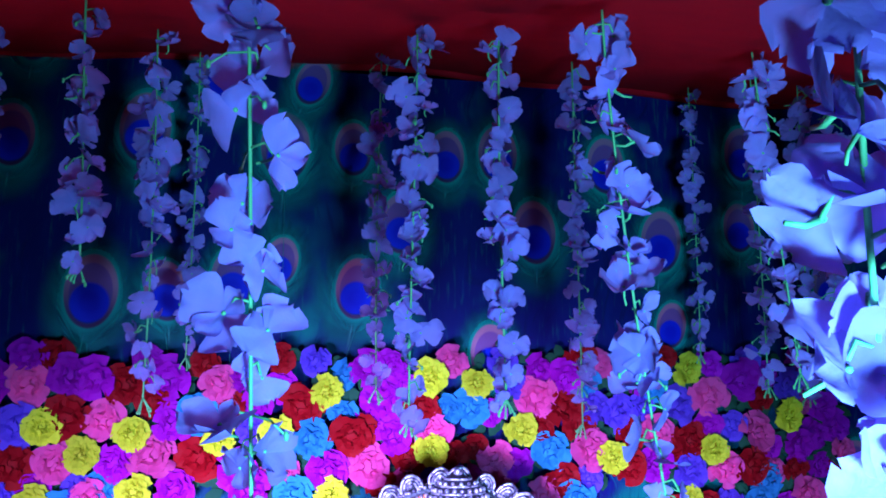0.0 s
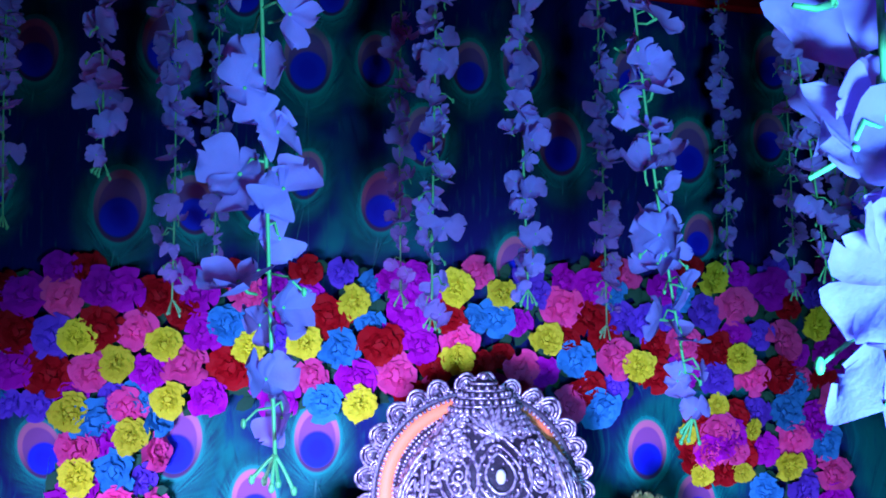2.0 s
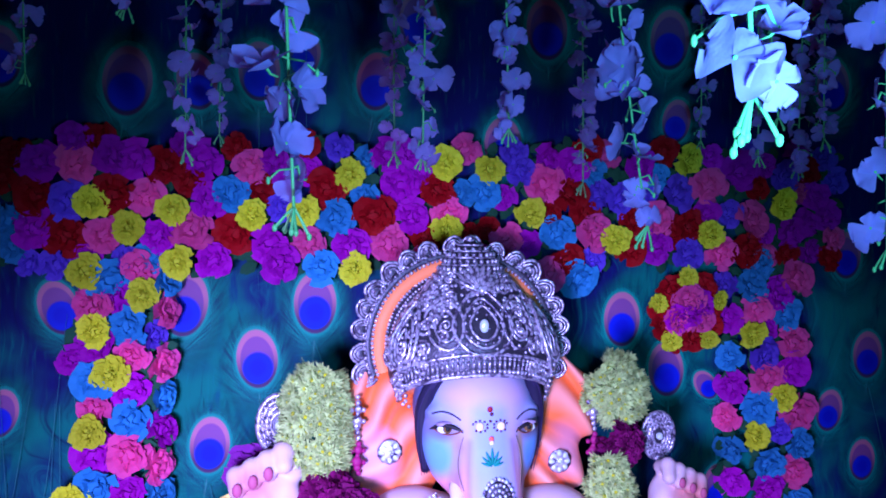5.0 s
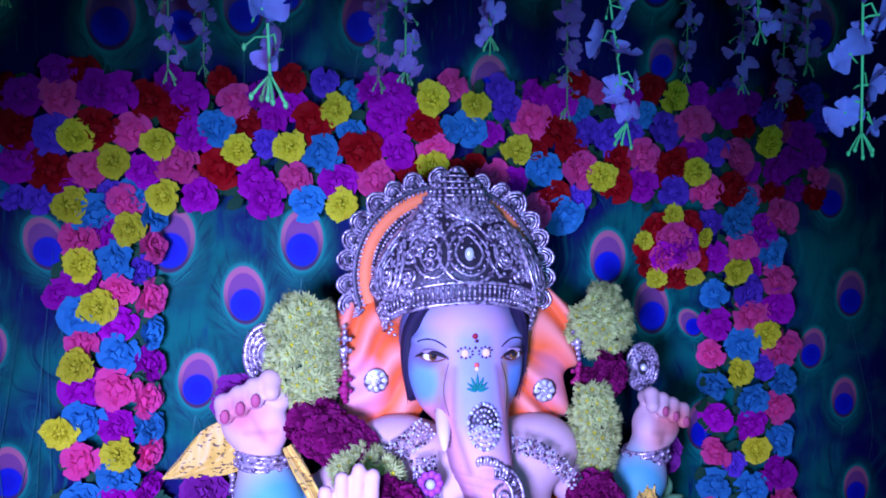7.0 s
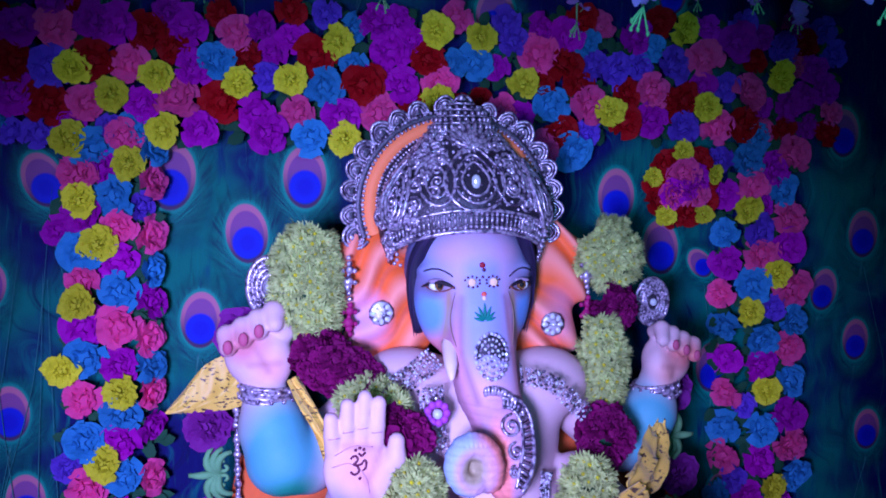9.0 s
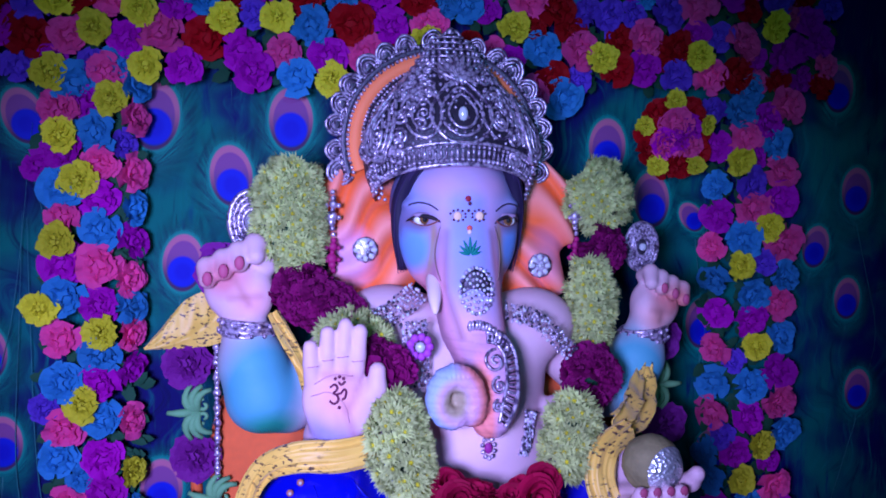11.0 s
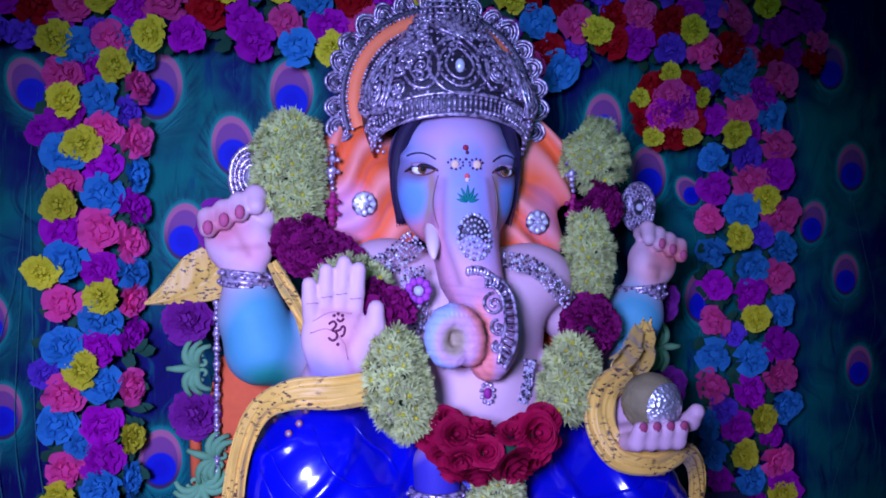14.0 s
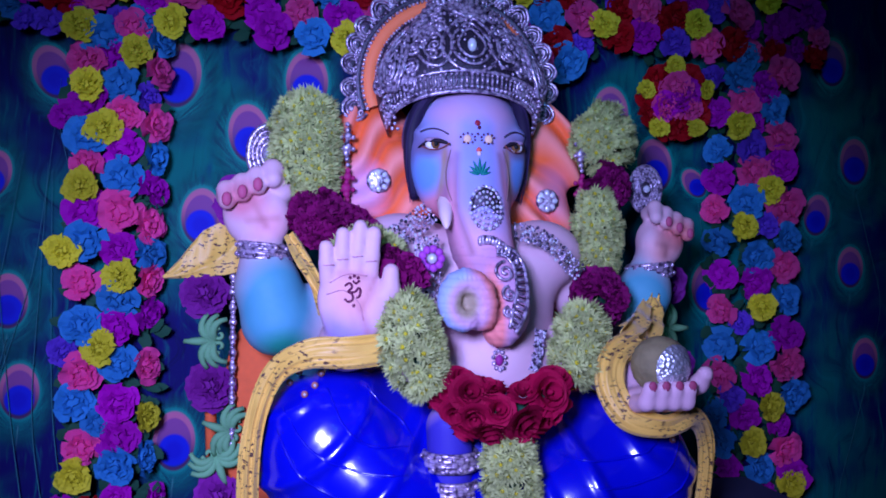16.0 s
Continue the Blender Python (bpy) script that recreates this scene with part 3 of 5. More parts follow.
class Field:
    """A block of space in which rounded forms melt together; its skin becomes a mesh."""

    def __init__(self, lo, hi, h):
        self.lo, self.h = np.array(lo), h
        self.n = [int(math.ceil((b - a) / h)) + 1 for a, b in zip(lo, hi)]
        self.ax = [lo[k] + h * np.arange(self.n[k]) for k in range(3)]
        self.d = np.full(self.n, 0.2)

    def window(self, lo, hi):
        s = []
        for k in range(3):
            i = max(0, int((lo[k] - self.lo[k]) / self.h))
            j = min(self.n[k], int((hi[k] - self.lo[k]) / self.h) + 2)
            s.append(slice(i, max(i + 1, j)))
        x, y, z = (self.ax[k][s[k]] for k in range(3))
        return tuple(s), x[:, None, None], y[None, :, None], z[None, None, :]

    def join(self, s, b, k):
        a = self.d[s]
        t = np.clip(0.5 + 0.5 * (b - a) / k, 0, 1)
        self.d[s] = a * t + b * (1 - t) - k * t * (1 - t)

    def oval(self, c, r, turn=(0, 0, 0), k=0.01):
        m = max(r) + 0.05
        s, x, y, z = self.window([v - m for v in c], [v + m for v in c])
        rot = np.array(Euler([radians(v) for v in turn]).to_matrix()).T
        p = [rot[i, 0] * (x - c[0]) + rot[i, 1] * (y - c[1]) + rot[i, 2] * (z - c[2]) for i in range(3)]
        k0 = np.sqrt(sum((p[i] / r[i]) ** 2 for i in range(3))) + 1e-9
        k1 = np.sqrt(sum((p[i] / r[i] ** 2) ** 2 for i in range(3))) + 1e-9
        self.join(s, k0 * (k0 - 1) / k1, k)

    def limb(self, pts, radii, k=0.01):
        for p, q, r0, r1 in zip(pts, pts[1:], radii, radii[1:]):
            m = max(r0, r1) + 0.05
            s, x, y, z = self.window([min(a, b) - m for a, b in zip(p, q)], [max(a, b) + m for a, b in zip(p, q)])
            d = np.array(q) - np.array(p)
            t = np.clip(((x - p[0]) * d[0] + (y - p[1]) * d[1] + (z - p[2]) * d[2]) / d.dot(d), 0, 1)
            dist = np.sqrt((x - p[0] - t * d[0]) ** 2 + (y - p[1] - t * d[1]) ** 2 + (z - p[2] - t * d[2]) ** 2)
            self.join(s, dist - (r0 + (r1 - r0) * t), k)

    def ripple(self, f):
        self.d += f(self.ax[0][:, None, None], self.ax[1][None, :, None], self.ax[2][None, None, :])

    def skin(self):
        """Vertices and quads of the surface, by averaging the crossings in each cell."""
        d = self.d
        ins = d < 0
        nx, ny, nz = d.shape
        total = np.zeros((nx - 1, ny - 1, nz - 1, 3))
        count = np.zeros((nx - 1, ny - 1, nz - 1))
        for axis in range(3):
            u, v = [a for a in range(3) if a != axis]
            for du in (0, 1):
                for dv in (0, 1):
                    off = [0, 0, 0]
                    off[u], off[v] = du, dv
                    a = d[off[0]:off[0] + nx - 1, off[1]:off[1] + ny - 1, off[2]:off[2] + nz - 1]
                    off[axis] = 1
                    b = d[off[0]:off[0] + nx - 1, off[1]:off[1] + ny - 1, off[2]:off[2] + nz - 1]
                    cross = (a < 0) != (b < 0)
                    t = np.where(cross, a / np.where(cross, a - b, 1), 0)
                    count += cross
                    total[..., axis] += t
                    total[..., u] += cross * du
                    total[..., v] += cross * dv
        used = count > 0
        ids = np.full(used.shape, -1)
        ids[used] = np.arange(used.sum())
        cell = np.argwhere(used)
        verts = self.lo + self.h * (cell + total[used] / count[used][:, None])
        faces = []
        for axis in range(3):
            u, v = (axis + 1) % 3, (axis + 2) % 3
            a = np.take(ins, range(0, d.shape[axis] - 1), axis)
            b = np.take(ins, range(1, d.shape[axis]), axis)
            e = np.argwhere(a != b)
            e = e[(e[:, u] > 0) & (e[:, v] > 0) & (e[:, u] < d.shape[u] - 1) & (e[:, v] < d.shape[v] - 1)]
            flip = ins[tuple(e.T)]
            quad = []
            for du, dv in ((1, 1), (0, 1), (0, 0), (1, 0)):
                c = e.copy()
                c[:, u] -= du
                c[:, v] -= dv
                quad.append(ids[tuple(c.T)])
            q = np.stack(quad, 1)
            q[~flip] = q[~flip][:, ::-1]
            faces.append(q)
        return verts, np.concatenate(faces)


def blend(t, a, b):
    t = np.clip(t, 0, 1)[:, None]
    return np.asarray(a) * (1 - t) + np.asarray(b) * t


def near(v, c, r):
    """1 at c, falling to 0 at the distance r."""
    return np.clip(1 - np.linalg.norm((v - np.array(c)) / np.array(r), axis=1), 0, 1)


def front_of(verts):
    """The foremost y of a surface at x, z."""
    def at(x, z):
        near_ = verts[(abs(verts[:, 0] - x) < 0.006) & (abs(verts[:, 2] - z) < 0.006)]
        return float(near_[:, 1].min()) if len(near_) else 1.5
    return at


PAINT, SATIN, SILVER, GEM, OXIDE = 0, 1, 2, 3, 4
CX = 0.392


def torso(acc):
    f = Field((-0.14, 1.2, 0.70), (0.93, 1.82, 1.43), 0.0055)
    f.oval((0.40, 1.64, 1.13), (0.18, 0.13, 0.17), k=0.03)
    f.oval((0.395, 1.60, 0.98), (0.19, 0.16, 0.16), k=0.03)
    for x, z in ((0.255, 1.245), (0.545, 1.235)):
        f.oval((x, 1.63, z), (0.095, 0.075, 0.075), k=0.04)
    # raised arms behind
    f.limb([(0.22, 1.69, 1.22), (0.06, 1.66, 1.09), (0.013, 1.635, 1.105), (-0.005, 1.64, 1.17), (-0.018, 1.645, 1.25)], [0.06, 0.06, 0.066, 0.062, 0.043], 0.02)
    f.limb([(0.58, 1.69, 1.22), (0.72, 1.66, 1.09), (0.755, 1.635, 1.10), (0.785, 1.64, 1.16), (0.803, 1.645, 1.215)], [0.06, 0.058, 0.06, 0.055, 0.04], 0.02)
    for x, z, w, sgn in ((-0.03, 1.318, 1.12, 1), (0.826, 1.268, 0.92, -1)):
        f.oval((x, 1.65, z), (0.058 * w, 0.038, 0.062 * w), k=0.015)
        f.oval((x + 0.03 * sgn * w, 1.628, z - 0.012), (0.03 * w, 0.028, 0.045 * w), k=0.012)
        for i in range(4):
            bx = x + sgn * w * (-0.052 + 0.026 * i)
            top = z + w * (0.026 + 0.013 * i)
            f.limb([(bx, 1.655, top), (bx + 0.002, 1.625, top + 0.012), (bx + 0.004 * sgn, 1.606, top - 0.010)], [0.018 * w, 0.0175 * w, 0.0155 * w], 0.004)
    f.limb([(0.02, 1.64, 1.36), (0.004, 1.625, 1.398)], [0.024, 0.021], 0.006)
    # open palm, turned to the front
    f.limb([(0.17, 1.58, 1.05), (0.135, 1.45, 1.075), (0.136, 1.415, 1.11)], [0.05, 0.046, 0.042], 0.02)
    f.oval((0.138, 1.405, 1.155), (0.058, 0.026, 0.068), k=0.015)
    f.oval((0.178, 1.392, 1.135), (0.028, 0.022, 0.045), (0, 18, 0), 0.012)
    for x, z0, z1, lean in ((0.098, 1.19, 1.247, -0.004), (0.122, 1.20, 1.270, 0.001), (0.147, 1.20, 1.283, 0.006), (0.170, 1.19, 1.272, 0.008)):
        f.limb([(x, 1.402, z0), (x + lean * 0.5, 1.396, (z0 + z1) / 2), (x + lean, 1.394, z1)], [0.0152, 0.0145, 0.0125], 0.004)
    f.limb([(0.183, 1.40, 1.135), (0.205, 1.39, 1.175), (0.207, 1.388, 1.205)], [0.02, 0.0175, 0.0145], 0.008)
    # hand that carries the fruit
    f.limb([(0.60, 1.58, 1.05), (0.66, 1.43, 1.0), (0.67, 1.37, 0.99)], [0.05, 0.045, 0.04], 0.02)
    f.oval((0.675, 1.335, 0.985), (0.062, 0.06, 0.022), (-8, 0, 0), 0.012)
    for i in range(4):
        x = 0.628 + 0.024 * i
        f.limb([(x, 1.30, 0.978), (x + 0.002, 1.268, 0.985), (x + 0.004, 1.258, 1.010)], [0.0165, 0.0155, 0.013], 0.004)
    f.limb([(0.725, 1.34, 0.99), (0.742, 1.30, 1.01), (0.745, 1.283, 1.03)], [0.019, 0.0165, 0.014], 0.006)
    # shin in front of the seat
    f.limb([(0.318, 1.392, 0.74), (0.315, 1.40, 0.93)], [0.036, 0.042], 0.01)
    v, q = f.skin()
    c = np.tile(np.array((0.68, 0.43, 0.47)), (len(v), 1))
    blue = np.maximum(near(v, (0.01, 1.62, 1.13), (0.11, 0.14, 0.15)), near(v, (0.77, 1.62, 1.12), (0.10, 0.14, 0.14)))
    c = blend(np.clip(blue * 2.2, 0, 1), c, (0.08, 0.34, 0.42))
    c = blend(1.6 * near(v, (-0.055, 1.61, 1.34), (0.06, 0.06, 0.05)), c, (0.62, 0.20, 0.24))
    c = blend(1.6 * near(v, (0.85, 1.61, 1.28), (0.06, 0.06, 0.05)), c, (0.62, 0.18, 0.18))
    c = blend(1.3 * near(v, (0.12, 1.38, 1.10), (0.06, 0.05, 0.05)), c, (0.32, 0.26, 0.55))
    c = blend(1.6 * near(v, (0.14, 1.37, 1.165), (0.055, 0.06, 0.065)), c, (0.76, 0.36, 0.34))
    c = blend(1.2 * near(v, (-0.005, 1.60, 1.295), (0.055, 0.07, 0.05)), c, (0.80, 0.36, 0.40))
    c = blend(1.2 * near(v, (0.815, 1.60, 1.245), (0.05, 0.07, 0.045)), c, (0.80, 0.36, 0.34))
    c = blend(1.5 * near(v, (0.03, 1.58, 1.05), (0.07, 0.09, 0.05)), c, (0.02, 0.30, 0.20))
    c = blend(3.0 * near(v, (0.316, 1.38, 0.86), (0.09, 0.12, 0.14)), c, (0.04, 0.03, 0.34))
    c = blend(1.1 * near(v, (0.40, 1.48, 1.06), (0.10, 0.12, 0.06)), c, (0.88, 0.58, 0.60))
    for ax_, az, bx_, bz in ((-0.010, 1.29, -0.035, 1.335), (-0.045, 1.30, 0.010, 1.305), (0.822, 1.24, 0.835, 1.28), (0.80, 1.262, 0.85, 1.255), (0.118, 1.20, 0.165, 1.196), (0.155, 1.14, 0.178, 1.19), (0.165, 1.10, 0.150, 1.15)):
        t = np.clip(((v[:, 0] - ax_) * (bx_ - ax_) + (v[:, 2] - az) * (bz - az)) / ((bx_ - ax_) ** 2 + (bz - az) ** 2), 0, 1)
        gap = np.hypot(v[:, 0] - ax_ - t * (bx_ - ax_), v[:, 2] - az - t * (bz - az))
        c = blend(np.clip(1 - gap / 0.011, 0, 1) * 0.55 * (v[:, 1] < 1.64), c, (0.46, 0.17, 0.18))
    acc.add(v, q, PAINT, c)
    # nails
    for x, z, w, sgn in ((-0.03, 1.318, 1.12, 1), (0.826, 1.268, 0.92, -1)):
        for i in range(3):
            bx, top = x + sgn * w * (-0.052 + 0.026 * i), z + w * (0.026 + 0.013 * i)
            ball(acc, (bx + 0.004 * sgn, 1.606 - 0.0145 * w, top - 0.007), (0.0086 * w, 0.0042, 0.0125 * w), PAINT, (0.46, 0.08, 0.16))
    for i in range(4):
        ball(acc, (0.633 + 0.024 * i, 1.2485, 1.014), (0.008, 0.0035, 0.0095), PAINT, (0.36, 0.06, 0.12))
    return front_of(v)


def head(acc):
    f = Field((0.22, 1.28, 1.0), (0.56, 1.8, 1.62), 0.004)
    f.oval((CX, 1.665, 1.475), (0.128, 0.115, 0.125), k=0.02)
    f.oval((CX, 1.60, 1.50), (0.075, 0.06, 0.06), k=0.04)
    for s in (-1, 1):
        f.oval((CX + 0.062 * s, 1.612, 1.40), (0.052, 0.06, 0.09), (0, 12 * s, 0), 0.035)
        f.oval((CX + 0.078 * s, 1.590, 1.478), (0.036, 0.022, 0.014), k=0.012)
    f.limb([(CX, 1.60, 1.47), (CX, 1.575, 1.40), (0.396, 1.553, 1.32), (0.404, 1.53, 1.25), (0.424, 1.49, 1.18), (0.428, 1.45, 1.125), (0.414, 1.425, 1.098)],
           [0.066, 0.058, 0.055, 0.050, 0.043, 0.036, 0.031], 0.045)
    coil_path = [(0.402, 1.440, 1.130)] + [(0.338 + 0.037 * (1 - 0.35 * u) * math.cos(a), 1.392 - 0.015 * u, 1.148 + 0.046 * (1 - 0.35 * u) * math.sin(a)) for u, a in ((i / 11, -0.5 + 5.6 * i / 11) for i in range(12))]
    f.limb(coil_path, [0.030] + [0.0265 - 0.0095 * i / 11 for i in range(12)], 0.005)
    f.oval((0.336, 1.398, 1.148), (0.030, 0.010, 0.038), k=0.012)
    # creases across the trunk
    f.ripple(lambda x, y, z: 0.0005 * np.sin(z * 420 + 30 * x) * np.clip((1.27 - z) / 0.05, 0, 1))
    f.ripple(lambda x, y, z: 0.0011 * np.sin(38 * np.arctan2(z - 1.148, x - 0.338)) * (y < 1.42) * (z < 1.22))
    v, q = f.skin()
    c = np.tile(np.array((0.52, 0.34, 0.54)), (len(v), 1))
    side = np.clip((abs(v[:, 0] - CX) - 0.045) / 0.05, 0, 1) * np.clip((v[:, 2] - 1.30) / 0.05, 0, 1)
    c = blend(0.7 * side, c, (0.20, 0.30, 0.58))
    c = blend(1.2 * near(v, (CX, 1.54, 1.41), (0.05, 0.09, 0.06)), c, (0.27, 0.34, 0.60))
    c = blend(np.clip((1.34 - v[:, 2]) / 0.08, 0, 1) * 0.9, c, (0.66, 0.36, 0.50))
    c = blend(np.clip((v[:, 0] - 0.36) / 0.02, 0, 1) * near(v, (0.372, 1.40, 1.17), (0.026, 0.06, 0.07)) * 1.6, c, (0.85, 0.28, 0.26))
    coil = (v[:, 1] < 1.43) & (v[:, 2] < 1.23)
    rad = np.hypot(v[:, 0] - 0.338, (v[:, 2] - 1.148) / 1.2)
    c = blend(coil * np.clip((0.030 - rad) / 0.014, 0, 1) * 0.85, c, (0.36, 0.30, 0.14))
    c = blend(coil * np.clip((rad - 0.028) / 0.012, 0, 1) * np.clip((0.352 - v[:, 0]) / 0.02, 0, 1) * 0.85, c, (0.28, 0.44, 0.66))
    c = blend(coil * np.clip((rad - 0.040) / 0.012, 0, 1) * np.clip((v[:, 0] - 0.345) / 0.02, 0, 1) * np.clip((0.425 - v[:, 0]) / 0.015, 0, 1) * 0.9, c, (0.90, 0.24, 0.18))
    for s in (-1, 1):
        c = blend(1.3 * near(v, (CX + 0.075 * s, 1.58, 1.330), (0.06, 0.08, 0.07)), c, (0.80, 0.30, 0.36))
    c = blend(0.8 * near(v, (CX, 1.55, 1.50), (0.08, 0.08, 0.05)), c, (0.50, 0.36, 0.56))
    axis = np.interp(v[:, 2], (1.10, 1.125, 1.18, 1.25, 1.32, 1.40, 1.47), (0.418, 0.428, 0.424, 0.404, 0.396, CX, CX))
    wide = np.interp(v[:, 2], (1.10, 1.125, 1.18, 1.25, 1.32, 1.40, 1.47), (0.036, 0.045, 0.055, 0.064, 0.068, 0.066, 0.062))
    # airbrushed contour shading: both edges of the trunk go darker
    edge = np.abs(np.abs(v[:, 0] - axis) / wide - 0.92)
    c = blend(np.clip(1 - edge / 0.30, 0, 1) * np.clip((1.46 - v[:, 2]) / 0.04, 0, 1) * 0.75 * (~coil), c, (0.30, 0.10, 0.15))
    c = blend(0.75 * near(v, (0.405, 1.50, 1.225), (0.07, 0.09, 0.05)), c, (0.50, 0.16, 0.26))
    c = blend(1.0 * near(v, (0.375, 1.51, 1.27), (0.04, 0.09, 0.07)), c, (0.80, 0.40, 0.48))
    # shade painted in: the outer sides of the face go dark navy
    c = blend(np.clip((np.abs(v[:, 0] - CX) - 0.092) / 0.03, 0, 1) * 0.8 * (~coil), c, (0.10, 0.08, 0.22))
    c = blend(1.5 * near(v, (0.402, 1.45, 1.155), (0.022, 0.07, 0.075)), c, (0.95, 0.26, 0.18))
    # fold shading painted as dark lines down both sides of the trunk
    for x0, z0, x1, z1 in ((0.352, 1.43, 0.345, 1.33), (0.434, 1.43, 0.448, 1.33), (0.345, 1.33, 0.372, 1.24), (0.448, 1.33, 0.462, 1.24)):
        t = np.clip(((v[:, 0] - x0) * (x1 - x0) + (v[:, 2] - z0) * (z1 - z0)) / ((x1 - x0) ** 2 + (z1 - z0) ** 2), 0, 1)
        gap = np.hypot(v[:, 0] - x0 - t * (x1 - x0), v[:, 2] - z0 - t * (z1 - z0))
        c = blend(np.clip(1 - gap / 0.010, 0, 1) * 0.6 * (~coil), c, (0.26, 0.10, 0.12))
    for ex, ez in ((0.312, 1.452), (0.474, 1.450)):
        c = blend(0.8 * near(v, (ex, 1.585, ez - 0.055), (0.045, 0.09, 0.04)), c, (0.28, 0.50, 0.72))
        # socket shading painted round the eye
        c = blend(0.9 * near(v, (ex, 1.585, ez + 0.004), (0.046, 0.06, 0.032)), c, (0.16, 0.07, 0.13))
    across = np.abs(v[:, 0] - axis) / wide
    up_face = np.clip((v[:, 2] - 1.27) / 0.06, 0, 1) * np.clip((1.515 - v[:, 2]) / 0.03, 0, 1) * (~coil)
    c = blend(np.clip((0.72 - across) / 0.35, 0, 1) * up_face * 0.8, c, (0.25, 0.30, 0.68))
    c = blend(np.clip(1 - np.abs(across - 0.80) / 0.16, 0, 1) * np.clip((1.42 - v[:, 2]) / 0.06, 0, 1) * 0.6 * (~coil), c, (0.80, 0.33, 0.42))
    for sd in (-1, 1):
        c = blend(1.9 * near(v, (CX + 0.092 * sd, 1.585, 1.395), (0.036, 0.09, 0.055)), c, (0.15, 0.33, 0.72))
        line = CX + sd * (0.066 + 0.10 * np.clip(1.40 - v[:, 2], -0.06, 0.06))
        c = blend(np.clip(1 - np.abs(v[:, 0] - line) / 0.008, 0, 1) * np.clip((1.465 - v[:, 2]) / 0.03, 0, 1) * np.clip((v[:, 2] - 1.34) / 0.03, 0, 1) * 0.75, c, (0.40, 0.24, 0.09))
        c = blend(1.1 * near(v, (CX + 0.05 * sd, 1.57, 1.515), (0.05, 0.08, 0.03)), c, (0.62, 0.34, 0.52))
    for ex, ez in ((0.312, 1.452), (0.474, 1.450)):
        c = blend(1.3 * near(v, (ex, 1.585, ez - 0.010), (0.034, 0.06, 0.024)), c, (0.14, 0.06, 0.05))
    # shade painted into the trunk creases: groove bottoms a tenth darker
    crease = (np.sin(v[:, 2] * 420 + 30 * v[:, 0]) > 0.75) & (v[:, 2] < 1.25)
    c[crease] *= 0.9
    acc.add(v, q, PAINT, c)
    at = front_of(v)
    # the single tusk
    sweep(acc, smooth_path([(0.335, 1.56, 1.345), (0.327, 1.51, 1.315), (0.322, 1.475, 1.285)], 8), [0.016, 0.016, 0.015, 0.014, 0.013, 0.011, 0.008, 0.003], 8, PAINT, (0.85, 0.62, 0.6))
    # eyes, lids and brows
    for s, ex, ez in ((-1, 0.312, 1.452), (1, 0.474, 1.450)):
        y = at(ex, ez)
        ball(acc, (ex, y + 0.004, ez - 0.001), (0.0185, 0.006, 0.0098), PAINT, (0.85, 0.82, 0.80))
        ball(acc, (ex + 0.002, y - 0.001, ez), (0.0096, 0.005, 0.0096), PAINT, (0.17, 0.07, 0.02))
        ball(acc, (ex + 0.002, y - 0.0045, ez), (0.0052, 0.003, 0.0052), PAINT, (0.005, 0.005, 0.006))
        ball(acc, (ex, y + 0.0025, ez + 0.0085), (0.0210, 0.0066, 0.0052), PAINT, (0.34, 0.22, 0.34))
        arc = [(ex + 0.026 * u, at(ex + 0.026 * u, ez + 0.006) - 0.004 * (1 - 0.5 * u * u), ez + 0.0065 - 0.009 * u * u) for u in np.linspace(-1.1, 1.1, 9)]
        sweep(acc, arc, [0.0012, 0.0028, 0.004, 0.0042, 0.0042, 0.0042, 0.004, 0.0028, 0.0012], 6, PAINT, (0.02, 0.012, 0.02))
        arc = [(ex + 0.026 * u, at(ex + 0.026 * u, ez - 0.011) - 0.0005, ez - 0.011 + 0.011 * u * u) for u in np.linspace(-1, 1, 9)]
        sweep(acc, arc, 0.0013, 6, PAINT, (0.25, 0.06, 0.05))
        arc = [(ex + 0.025 * u, at(ex + 0.025 * u, ez + 0.031) - 0.0005, ez + 0.031 - 0.009 * u * u + 0.004 * u * s) for u in np.linspace(-1, 1, 9)]
        sweep(acc, arc, 0.0016, 6, PAINT, (0.05, 0.03, 0.06))
        # fold beside the trunk
        arc = [(CX + s * (0.052 + 0.010 * math.sin(u * 3)), at(CX + s * (0.052 + 0.010 * math.sin(u * 3)), 1.44 - 0.1 * u) + 0.0005, 1.44 - 0.1 * u) for u in np.linspace(0, 1, 8)]
        sweep(acc, arc, [0.0005, 0.0008, 0.0010, 0.0012, 0.0012, 0.0010, 0.0008, 0.0005], 5, PAINT, (0.26, 0.15, 0.12))
    # hair along the edge of the face
    for s in (-1, 1):
        hair = smooth_path([(CX + 0.05 * s, 1.56, 1.572), (CX + 0.092 * s, 1.578, 1.548), (CX + 0.115 * s, 1.606, 1.49), (CX + 0.116 * s, 1.620, 1.42), (CX + 0.106 * s, 1.635, 1.35)], 18)
        sweep(acc, hair, [0.006 + 0.010 * math.sin(math.pi * (i + 1) / 20) for i in range(18)], 10, PAINT, (0.016, 0.010, 0.035))
        for k in range(5):
            strand = [(x + 0.005 * (k - 2) * s, y - 0.012 + 0.0015 * abs(k - 2), z - 0.002 * k) for x, y, z in hair[3:]]
            sweep(acc, strand, [0.0022 - 0.0001 * i for i in range(15)], 5, PAINT, (0.03, 0.016, 0.06))
    # forehead marks
    def dot(x, z, r, paint, flat=0.4):
        ball(acc, (x, at(x, z), z), (r, r * flat, r), PAINT, paint)
    dark, teal = (0.09, 0.01, 0.04), (0.0, 0.20, 0.16)
    for k in range(9):
        a = math.pi * (0.1 + k * 0.2)
